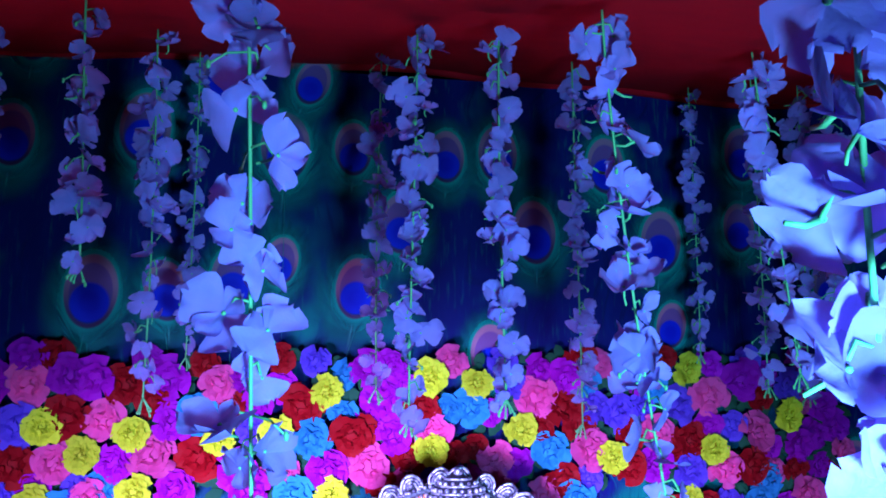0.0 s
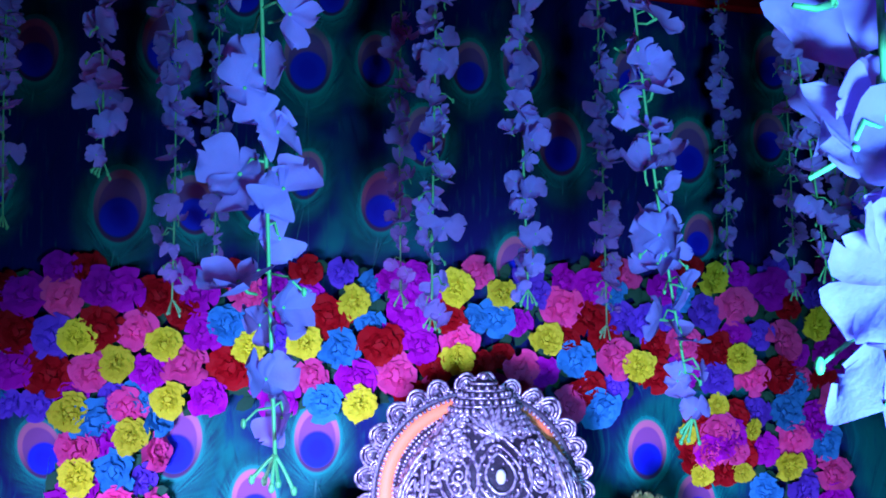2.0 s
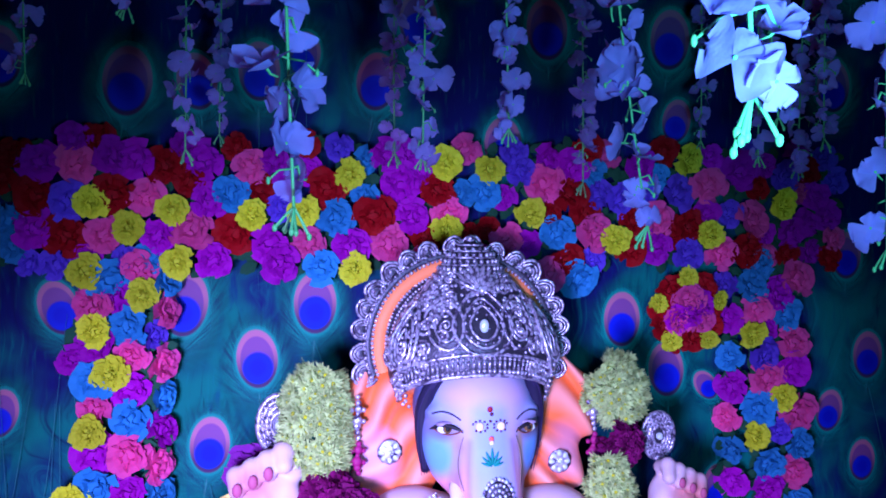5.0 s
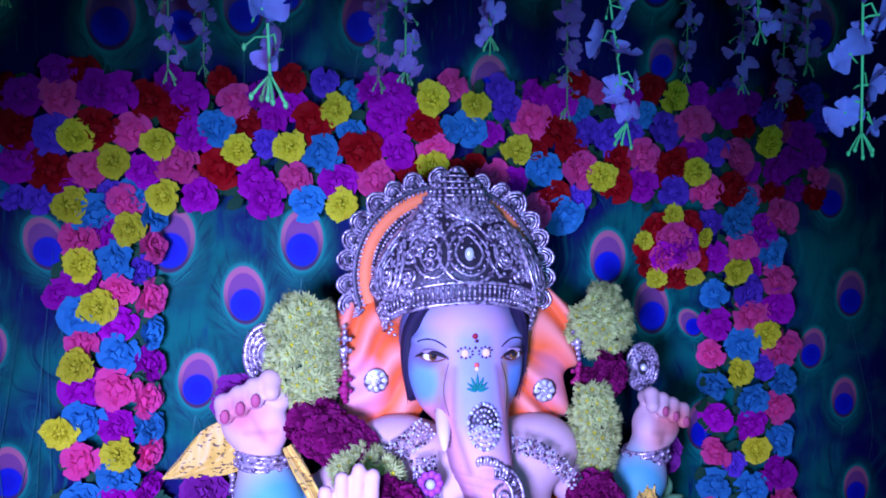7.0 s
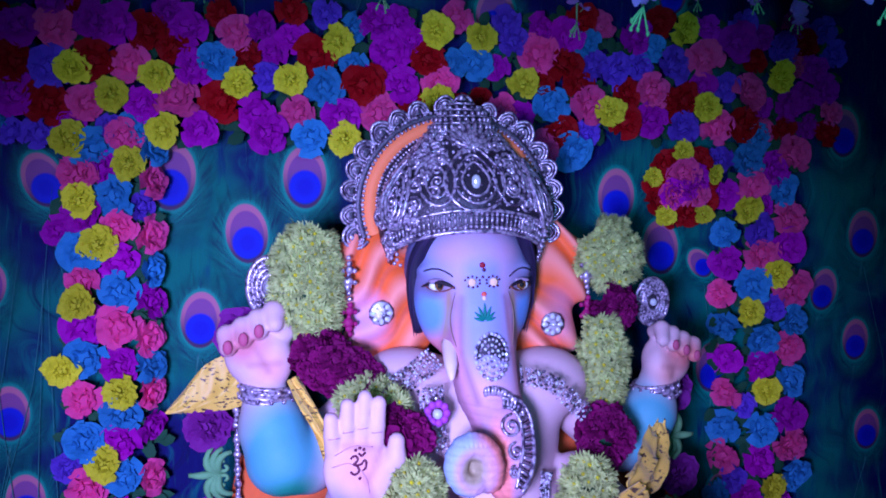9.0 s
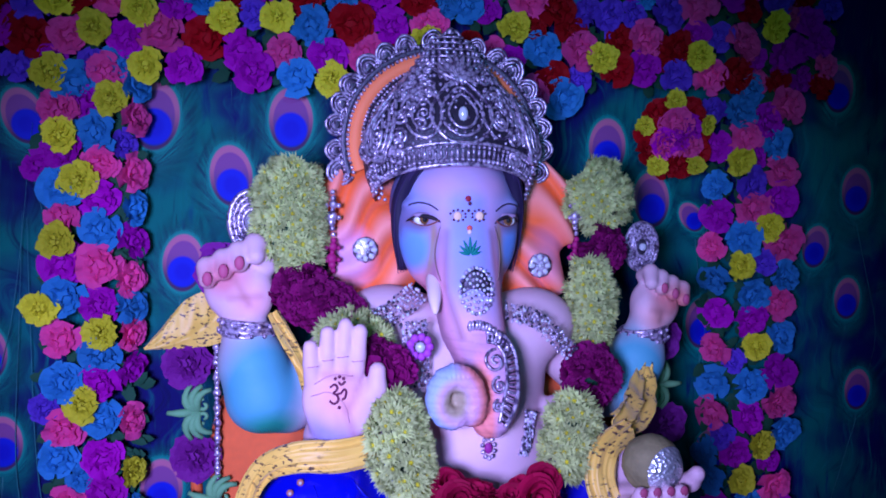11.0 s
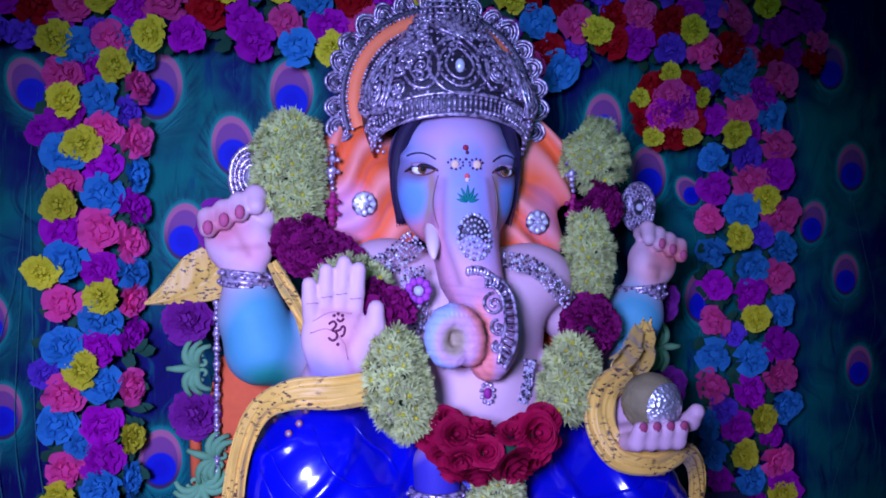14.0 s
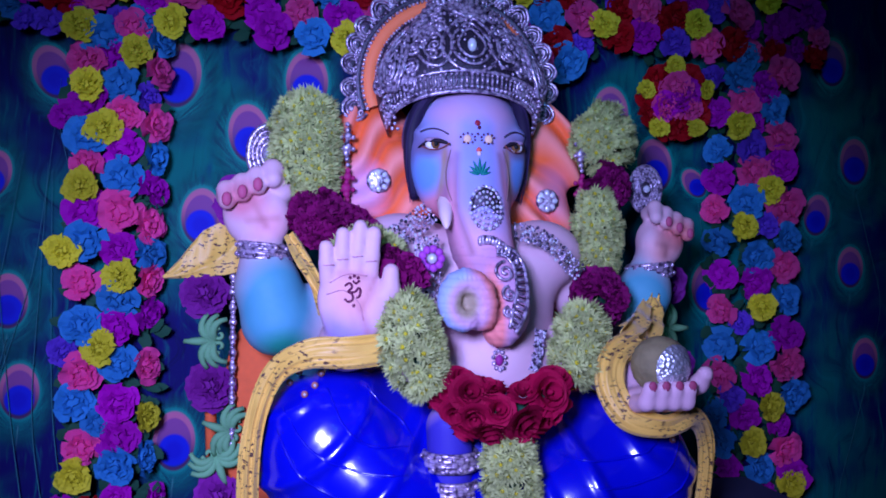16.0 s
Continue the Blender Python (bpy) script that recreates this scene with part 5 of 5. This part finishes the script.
    for x, z in ((0.098, 1.215), (0.122, 1.225), (0.148, 1.230), (0.172, 1.222)):
        sweep(acc, [(x + dx, body(x + dx, z) + 0.0003, z + 0.001 * (dx > 0)) for dx in (-0.009, -0.003, 0.003, 0.009)], 0.0009, 5, PAINT, (0.52, 0.24, 0.28))
    # silver scroll blades beside the raised hands
    for cx, cz, cy, s, w in ((-0.005, 1.440, 1.70, 1, 1.0), (0.815, 1.385, 1.70, -1, 0.85)):
        for r0, r in ((0.050, 0.006), (0.040, 0.004), (0.030, 0.005), (0.020, 0.004)):
            sweep(acc, [(cx + w * r0 * 0.85 * math.cos(t), cy - 0.1 * (0.05 - r0), cz + w * r0 * 1.2 * math.sin(t)) for t in np.linspace(0, 2 * math.pi, 25)], r * w, 6, SILVER)
        for r0, n in ((0.045, 26), (0.035, 20), (0.025, 14)):
            for k in range(n):
                t = 2 * math.pi * k / n
                ball(acc, (cx + w * r0 * 0.85 * math.cos(t), cy - 0.006, cz + w * r0 * 1.2 * math.sin(t)), 0.0038 * w, SILVER)
        ball(acc, (cx, cy + 0.002, cz), (0.042 * w, 0.006, 0.058 * w), OXIDE)
        ball(acc, (cx, cy - 0.008, cz), 0.010 * w, GEM)
        sweep(acc, [(cx, cy, cz - 0.05 * w), (cx - 0.01 * s, cy - 0.01, cz - 0.10 * w)], 0.012 * w, 8, SILVER)


def paint_material():
    n = Nodes("airbrushed_plaster_paint")
    col = n.tree.nodes.new("ShaderNodeVertexColor")
    col.layer_name = "paint"
    c = n.mix(n.math("MULTIPLY", n.noise(34, 4), 0.28), col.outputs[0], n.mix(1.0, col.outputs[0], (0.72, 0.66, 0.70), "MULTIPLY"))
    n.bump(n.noise(260, 3), 0.08)
    return n.set(Base_Color=c, Roughness=n.math("MULTIPLY_ADD", n.noise(50), 0.2, 0.50), Specular_IOR_Level=0.26)


def silver_material():
    n = Nodes("oxidised_silver")
    relief = n.noise(140, 4)
    vor = n.tree.nodes.new("ShaderNodeTexVoronoi")
    vor.inputs["Scale"].default_value = 110
    n.tree.links.new(n.coords(), vor.inputs["Vector"])
    c = n.mix(n.step(vor.outputs["Distance"], 0.35, 0.85), (0.64, 0.51, 0.66), (0.09, 0.055, 0.11))
    c = n.mix(n.step(relief, 0.5, 0.75), c, (0.20, 0.16, 0.20))
    n.bump(n.math("SUBTRACT", relief, vor.outputs["Distance"]), 0.35, 0.002)
    return n.set(Base_Color=c, Roughness=0.34, Metallic=0.55)


def satin_material():
    n = Nodes("blue_lacquer")
    c = n.mix(n.noise(7, 3), (0.001, 0.002, 0.33), (0.002, 0.005, 0.48))
    n.bump(n.noise(160, 3), 0.05)
    return n.set(Base_Color=c, Roughness=0.22, Coat_Weight=0.6, Coat_Roughness=0.12)


SILVER_MAT = silver_material()
GEM_MAT = Nodes("cut_stone").set(Base_Color=(0.80, 0.82, 0.86), Roughness=0.08, Metallic=0.35, Coat_Weight=0.8)


def statue():
    a = Acc()
    body = torso(a)
    face = head(a)
    ears(a)
    dhoti(a)
    crown(a)
    jewels(a, body, face)
    me = a.mesh("statue", [paint_material(), satin_material(), SILVER_MAT, GEM_MAT, plain("blackened_silver", (0.07, 0.055, 0.08), 0.45, 0.7, 90, 0.4, 0.6, 180)], painted=True)
    solid("statue", me, "painted plaster elephant-headed statue in silver crown and blue robe", "statue")


statue()

# ---- garland on the statue ----
MUM = cloth_flower("pale_chrysanthemum", (0.58, 0.64, 0.24), 0.75)
MUM_HEART = cloth_flower("chrysanthemum_heart", (0.72, 0.62, 0.03), 0.75)
MAROON = cloth_flower("maroon_rose", (0.23, 0.004, 0.10), 0.75)
ROSE_RED = cloth_flower("red_rose", (0.38, 0.003, 0.045), 0.7)


def chrysanthemum(seed):
    """A shaggy fresh flower with many narrow petals, facing +z."""
    rnd = random.Random(seed)
    a = Acc()
    for ring, (n, ln, tilt) in enumerate(((8, 0.012, 1.25), (12, 0.015, 0.95), (15, 0.018, 0.6), (16, 0.019, 0.2))):
        for k in range(n):
            t = 2 * math.pi * (k + rnd.uniform(-0.3, 0.3)) / n
            e = tilt + rnd.uniform(-0.25, 0.25)
            l1 = ln * rnd.uniform(0.75, 1.15)
            d = np.array((math.cos(t) * math.cos(e), math.sin(t) * math.cos(e), math.sin(e)))
            s = np.array((-math.sin(t), math.cos(t), 0)) * 0.0019
            o = np.array((0, 0, 0.004))
            up = np.array((0, 0, 0.003))
            a.add([o - s * 0.5, o + s * 0.5, o + d * l1 * 0.6 + s, o + d * l1 * 0.6 - s, o + d * l1 + up], [(0, 1, 2, 3), (3, 2, 4)])
    ball(a, (0, 0, 0.003), (0.010, 0.010, 0.007))
    ball(a, (0, 0, 0.010), (0.0034, 0.0034, 0.0030), 1)
    return a


def rose(seed, size=0.030, rings=(3, 4, 5, 6)):
    """A fresh rose facing -y: cupped petals wrapped round a closed heart."""
    rnd = random.Random(seed)
    a = Acc()
    for ring, n in enumerate(rings):
        f = (ring + 1) / len(rings)
        for k in range(n):
            t0 = 2 * math.pi * (k + 0.37 * ring + rnd.uniform(-0.15, 0.15)) / n
            half = math.pi / n * 1.45
            reach = size * (0.22 + 0.78 * f) * rnd.uniform(0.9, 1.1)
            vs = []
            for i in range(5):
                u = i / 4
                for j in range(7):
                    v = j / 3 - 1
                    ang = t0 + half * v
                    lip = max(0.0, u - 0.6) / 0.4
                    r = reach * (0.35 + 0.55 * math.sin(u * 1.57)) * (1 - 0.06 * v * v) + size * 0.22 * f * lip
                    y = -size * (0.10 + (1.05 - 0.62 * f) * u * (1 - 0.22 * v * v)) + size * 0.16 * f * lip + rnd.uniform(-0.0006, 0.0006)
                    vs.append((r * math.cos(ang), y, r * math.sin(ang)))
            a.add(vs, grid_faces(5, 7))
    ball(a, (0, -size * 0.45, 0), (size * 0.15, size * 0.4, size * 0.15))
    return a


MUMS = [chrysanthemum(i + 5).mesh("chrysanthemum", [MUM, MUM_HEART]) for i in range(4)]
ROSES = [carnation(i + 90, 24, 0.033, 0.9).mesh("maroon_rose", [MAROON]) for i in range(3)]
RED_ROSES = [rose(i + 120, 0.034).mesh("red_rose", [ROSE_RED]) for i in range(3)]


def statue_garland():
    rnd = random.Random(21)
    ob = thing("necklace_garland", "thick garland of pale chrysanthemums and maroon roses round the statue", "garland", at=(0.39, 1.34, 1.0))
    back = Matrix.Translation((-0.39, -1.34, -1.0))
    core = Acc()

    def rope(kind, pts, radius, step):
        path = smooth_path(pts, 24)
        sweep(core, path, [radius * 0.4 * (1 - 0.5 * abs(2 * i / 23 - 1) ** 3) for i in range(24)], 10)
        length = sum(np.linalg.norm(b - a) for a, b in zip(path, path[1:]))
        rows = max(2, int(length / step))
        meshes = {"mum": MUMS, "rose": ROSES, "red": RED_ROSES}[kind]
        name = {"mum": "chrysanthemum", "rose": "rose", "red": "rose"}[kind]
        for i in range(rows + 1):
            s = i / rows * 22.99
            j = int(s)
            p = Vector(path[j] + (path[j + 1] - path[j]) * (s - j))
            d = Vector(path[min(j + 1, 23)] - path[max(j - 1, 0)]).normalized()
            u = d.orthogonal().normalized()
            w = d.cross(u)
            n = max(5, int(2 * math.pi * radius * 0.8 / step))
            for k in range(n):
                a = 2 * math.pi * (k + 0.5 * (i % 2) + rnd.uniform(-0.25, 0.25)) / n
                nrm = u * math.cos(a) + w * math.sin(a)
                if nrm.y > 0.55:
                    continue
                q = p + nrm * radius * (1 - 0.45 * abs(2 * i / rows - 1) ** 3) * rnd.uniform(0.66, 0.90) + d * rnd.uniform(-0.3, 0.3) * step
                tip = (nrm + Vector((rnd.uniform(-0.3, 0.3), rnd.uniform(-0.3, 0.1), rnd.uniform(-0.3, 0.3)))).normalized()
                quat = tip.to_track_quat("Z", "Y") if kind == "mum" else tip.to_track_quat("-Y", "Z")
                size = rnd.uniform(0.85, 1.18) * {"red": rnd.uniform(0.75, 1.0), "rose": 1.0, "mum": 1.06}[kind]
                part(name, rnd.choice(meshes), ob, m=back @ Matrix.LocRotScale(q, quat, (size, size, size)))

    rope("mum", [(0.082, 1.67, 1.548), (0.064, 1.665, 1.46), (0.082, 1.65, 1.355)], 0.070, 0.0175)
    rope("rose", [(0.075, 1.625, 1.315), (0.12, 1.60, 1.29), (0.175, 1.56, 1.262)], 0.048, 0.030)
    rope("mum", [(0.135, 1.545, 1.240), (0.185, 1.51, 1.245), (0.225, 1.49, 1.215)], 0.040, 0.0175)
    rope("rose", [(0.215, 1.455, 1.205), (0.245, 1.44, 1.18)], 0.036, 0.030)
    rope("mum", [(0.235, 1.40, 1.145), (0.238, 1.36, 1.08), (0.268, 1.345, 1.005)], 0.050, 0.0175)
    rope("red", [(0.308, 1.345, 1.004), (0.35, 1.325, 0.974), (0.42, 1.32, 0.970), (0.488, 1.345, 1.000)], 0.034, 0.034)
    rope("mum", [(0.405, 1.335, 0.925), (0.408, 1.33, 0.86), (0.415, 1.33, 0.775)], 0.044, 0.0175)
    rope("mum", [(0.530, 1.365, 1.015), (0.552, 1.39, 1.065), (0.572, 1.42, 1.125)], 0.047, 0.0175)
    rope("rose", [(0.605, 1.48, 1.115), (0.640, 1.52, 1.150), (0.650, 1.54, 1.175)], 0.046, 0.030)
    rope("mum", [(0.665, 1.585, 1.205), (0.668, 1.60, 1.28), (0.665, 1.615, 1.355)], 0.045, 0.0175)
    rope("rose", [(0.688, 1.645, 1.400), (0.716, 1.66, 1.372)], 0.042, 0.030)
    rope("mum", [(0.668, 1.685, 1.535), (0.698, 1.685, 1.500), (0.722, 1.675, 1.440)], 0.074, 0.0175)
    tagged(part("string_core", core.mesh("string_core", [LEAF]), ob, "dark green core of the garland", m=back), kind="stuff")


statue_garland()

# ---- yellow scarf ----


def scarf_material():
    n = Nodes("printed_yellow_silk")
    c = n.mix(n.noise(22, 3), (0.62, 0.36, 0.05), (0.80, 0.52, 0.09))
    mark = n.step(n.noise(85, 3, n.stretched(1.0, 1.0, 2.2)), 0.56, 0.61)
    patch = n.step(n.noise(17, 2), 0.42, 0.52)
    c = n.mix(n.math("MULTIPLY", mark, patch), c, (0.07, 0.03, 0.015))
    n.bump(n.noise(700, 2, n.stretched(1, 1, 0.3)), 0.3, 0.001)
    return n.set(Base_Color=c, Roughness=0.5, Sheen_Weight=0.2)


SILK = scarf_material()


def strip(acc, rows, seed, pleats=5, depth=0.006, n=56, across=25):
    """A pleated band of cloth; rows of x, y, z, half width."""
    path = smooth_path(rows, n)
    rnd = random.Random(seed)
    ph = [rnd.uniform(0, 6.28) for _ in range(3)]
    top, low = [], []
    for i in range(n):
        d = Vector(path[min(i + 1, n - 1)][:3] - path[max(i - 1, 0)][:3]).normalized()
        out = Vector((0.0, -1.0, 0.25)).normalized()
        side = d.cross(out).normalized()
        out = side.cross(d).normalized()
        if out.y > 0:
            out = -out
        for j in range(across):
            v = 2 * j / (across - 1) - 1
            t = i / (n - 1)
            f = 2.6 * depth * (1 - abs(math.sin(0.5 * pleats * math.pi * v + ph[0] + 2.2 * t))) ** 2 + depth * math.sin(2.3 * pleats * v + ph[1] + 9 * t) + 0.5 * depth * math.sin(31 * t + 4 * v)
            p = Vector(path[i][:3]) + side * path[i][3] * v + out * (f - 0.006 * v * v)
            top.append(p)
            low.append(p - out * 0.003)
    q = grid_faces(n, across)
    acc.add([tuple(p) for p in top], q)
    acc.add([tuple(p) for p in low], [f[::-1] for f in q])
    rim = [i * across for i in range(n)] + [(n - 1) * across + j for j in range(1, across)] + [i * across + across - 1 for i in range(n - 2, -1, -1)] + list(range(across - 2, 0, -1))
    vs = [tuple(top[i]) for i in rim] + [tuple(low[i]) for i in rim]
    m = len(rim)
    acc.add(vs, [(i, (i + 1) % m, m + (i + 1) % m, m + i) for i in range(m)])


def scarves():
    ob = thing("scarf", "yellow silk scarf with dark print draped over the statue's knee", "scarf", "scarves on the statue", at=(0, 1.4, 1.0))
    back = Matrix.Translation((0, -1.4, -1.0))
    a = Acc()
    strip(a, [(0.215, 1.375, 1.074, 0.026), (0.14, 1.360, 1.068, 0.028), (0.065, 1.368, 1.066, 0.026), (0.010, 1.400, 1.032, 0.021), (-0.022, 1.418, 0.955, 0.018), (-0.036, 1.425, 0.85, 0.019), (-0.034, 1.43, 0.72, 0.019)], 1, 3.5, 0.0022)
    part("drape", a.mesh("drape", [SILK]), ob, m=back)
    a = Acc()
    strip(a, [(-0.03, 1.70, 1.275, 0.050), (-0.075, 1.705, 1.255, 0.054), (-0.115, 1.71, 1.238, 0.050), (-0.16, 1.715, 1.215, 0.030), (-0.215, 1.72, 1.188, 0.003)], 2, 1.5, 0.0025)
    part("loose_end", a.mesh("loose_end", [SILK]), ob, m=back)
    a = Acc()
    strip(a, [(0.035, 1.60, 1.275, 0.012), (0.055, 1.585, 1.235, 0.014), (0.085, 1.56, 1.18, 0.013), (0.10, 1.56, 1.12, 0.010)], 3, 2, 0.003)
    part("fold", a.mesh("fold", [SILK]), ob, m=back)
    ob = thing("scarf", "yellow silk scarf with dark print wrapped under the statue's offering hand", "scarf", "scarves on the statue", at=(0.7, 1.4, 1.0))
    back = Matrix.Translation((-0.7, -1.4, -1.0))
    a = Acc()
    strip(a, [(0.792, 1.60, 1.175, 0.005), (0.770, 1.56, 1.13, 0.026), (0.715, 1.47, 1.095, 0.034), (0.645, 1.40, 1.082, 0.026)], 4, 2, 0.005)
    part("loose_end", a.mesh("loose_end", [SILK]), ob, m=back)
    a = Acc()
    strip(a, [(0.67, 1.39, 1.083, 0.020), (0.610, 1.352, 1.058, 0.028), (0.590, 1.325, 1.010, 0.029), (0.612, 1.300, 0.958, 0.026), (0.68, 1.30, 0.938, 0.020), (0.752, 1.335, 0.945, 0.019), (0.800, 1.385, 0.900, 0.018), (0.815, 1.41, 0.83, 0.016), (0.805, 1.42, 0.72, 0.016)], 5, 3.5, 0.0022, 60)
    part("drape", a.mesh("drape", [SILK]), ob, m=back)


scarves()

# ---- offering ball ----


def offering():
    ob = thing("offering_ball", "round brown sweet ball partly wrapped in silver foil, in the hand", "sweet ball", at=(0.672, 1.308, 1.044))
    husk = plain("sweet_brown", (0.24, 0.20, 0.085), 0.8, 0, 45, 0.4, 0.8, 160)
    foil = Nodes("crumpled_foil")
    vor = foil.tree.nodes.new("ShaderNodeTexVoronoi")
    vor.inputs["Scale"].default_value = 150
    foil.tree.links.new(foil.coords(), vor.inputs["Vector"])
    foil.bump(vor.outputs["Distance"], 0.7, 0.004)
    foil.set(Base_Color=(0.75, 0.77, 0.8), Metallic=0.8, Roughness=0.38)

    def shell(name, mat, r, a0, a1, lumps):
        a = Acc()
        vs = []
        nu, nv = 25, 40
        for i in range(nu):
            th = a0 + (a1 - a0) * i / (nu - 1)
            for j in range(nv):
                ph = 2 * math.pi * j / nv
                d = Vector((math.cos(th), math.sin(th) * math.cos(ph), math.sin(th) * math.sin(ph)))
                k = r * (1 + lumps * noise.noise(d * 4) + (0.02 * noise.noise(d * 14) if lumps else 0))
                vs.append(tuple(d * k))
        a.add(vs, grid_faces(nu, nv, True))
        me = a.mesh(name, [mat])
        return me
    part("sweet", shell("sweet", husk, 0.0505, 0.02, math.pi - 0.02, 0.03), ob)
    part("foil", shell("foil", foil.mat, 0.0520, 0.02, 0.92, 0.03), ob, "crumpled silver foil", m=pose(0, 0, 0, 0, 5, -68))


offering()

# ---- throne back and its trim ----


def throne():
    orange = plain("orange_velvet", (0.80, 0.13, 0.03), 0.8, 0, 60, 0.2, 0.5, 700)
    ob = thing("throne_back", "orange padded throne back edged with beads, behind the statue", "throne", at=(0.39, 1.78, 0.70))
    back = Matrix.Translation((-0.39, -1.78, -0.70))
    a = Acc()
    outline = []
    for i in range(41):
        t = math.pi * i / 40
        outline.append((0.36 - 0.455 * math.cos(t), 0.76 + 0.42 * math.sin(t) ** 0.28))
    vs = []
    for x, z in outline:
        vs += [(x, 1.80, z), (x, 1.755, z), (0.36 + (x - 0.36) * 0.93, 1.735, 0.74 + (z - 0.74) * 0.95), (0.36, 1.73, 0.78), (0.36, 1.80, 0.78)]
    a.add(vs, grid_faces(41, 5))
    ball(a, (0.36, 1.77, 0.73), (0.455, 0.03, 0.05))
    part("padding", a.mesh("padding", [orange]), ob, m=back)
    b = Acc()
    for k in range(34):
        t = 0.03 + 0.62 * k / 33
        x, z = -0.088 + 0.004 * math.sin(6 * t) + 0.06 * max(0, 0.45 - t) ** 2, 1.205 - 0.55 * t
        ball(b, (x + 0.022 * t, 1.715, z), (0.006, 0.006, 0.006) if k % 3 else (0.0085, 0.007, 0.0085))
    tagged(part("bead_string", b.mesh("bead_string", [SILVER_MAT]), ob, "string of small silver beads", m=back), kind="stuff")

    leaf = cloth_flower("sage_green_scroll", (0.24, 0.58, 0.26))
    purple = cloth_flower("purple_trim_flower", (0.26, 0.02, 0.28))

    def scroll(name):
        a = Acc()
        for k in range(-3, 4):
            pts, rad = [], []
            for u in np.linspace(0, 1, 9):
                ang = k * 0.38 + (0.9 * u * u * (1 if k > 0 else -1) if k else 0)
                r = 0.062 * u * (1 - 0.07 * abs(k))
                pts.append((r * math.sin(ang), -0.006 - 0.012 * math.sin(u * 2.6), r * math.cos(ang) - 0.026))
                rad.append(0.002 + 0.0065 * math.sin(min(1, u + 0.1) * math.pi * 0.85))
            sweep(a, pts, rad, 8)
        for s in (-1, 1):
            sweep(a, [(s * (0.012 + 0.014 * (1 - t) * math.cos(7 * t)), -0.010, -0.034 + 0.014 * (1 - t) * math.sin(7 * t)) for t in np.linspace(0, 0.9, 16)], 0.0042, 6)
        return a.mesh(name, [leaf])

    sc = scroll("leaf_scroll")
    fl = [carnation(200 + i, 30, 0.052).mesh("trim_flower", [purple]) for i in range(2)]
    tr = thing("throne_trim", "vertical trim of purple cloth flowers and green leaf scrolls", "trim", at=(-0.13, 1.75, 0.70))
    bk = Matrix.Translation((0.13, -1.75, -0.70))
    for i, (x, z, kind, turn) in enumerate(((-0.131, 1.155, 1, 0), (-0.136, 1.058, 0, -90), (-0.118, 0.965, 1, 0), (-0.100, 0.880, 0, -70), (-0.100, 0.80, 0, 160), (-0.07, 1.345, 1, 0), (-0.10, 0.74, 1, 0))):
        m = bk @ pose(x, 1.728, z, 0, turn, 0)
        if kind:
            part("flower", fl[i % 2], tr, "purple cloth flower", m=m)
        else:
            part("leaf_scroll", sc, tr, "pale green leaf scroll", m=m)
    post = Acc()
    sweep(post, [(-0.115, 1.757, 0.69), (-0.125, 1.757, 1.0), (-0.115, 1.757, 1.2), (-0.07, 1.757, 1.36)], 0.012, 8)
    part("rod", post.mesh("rod", [orange]), tr, m=bk)
    tr = thing("throne_trim", "vertical trim of purple cloth flowers beside the statue's arm", "trim", at=(0.88, 1.75, 0.70))
    bk = Matrix.Translation((-0.88, -1.75, -0.70))
    for i, (x, z, kind) in enumerate(((0.880, 1.170, 1), (0.895, 1.075, 0), (0.90, 0.98, 1), (0.90, 0.88, 0))):
        m = bk @ pose(x, 1.742, z, 0, 90, 0)
        part("flower" if kind else "leaf_scroll", fl[i % 2] if kind else sc, tr, "purple cloth flower" if kind else "pale green leaf scroll", m=m)
    post = Acc()
    sweep(post, [(0.90, 1.757, 0.69), (0.89, 1.757, 1.0), (0.87, 1.757, 1.2)], 0.012, 8)
    part("rod", post.mesh("rod", [orange]), tr, m=bk)


throne()
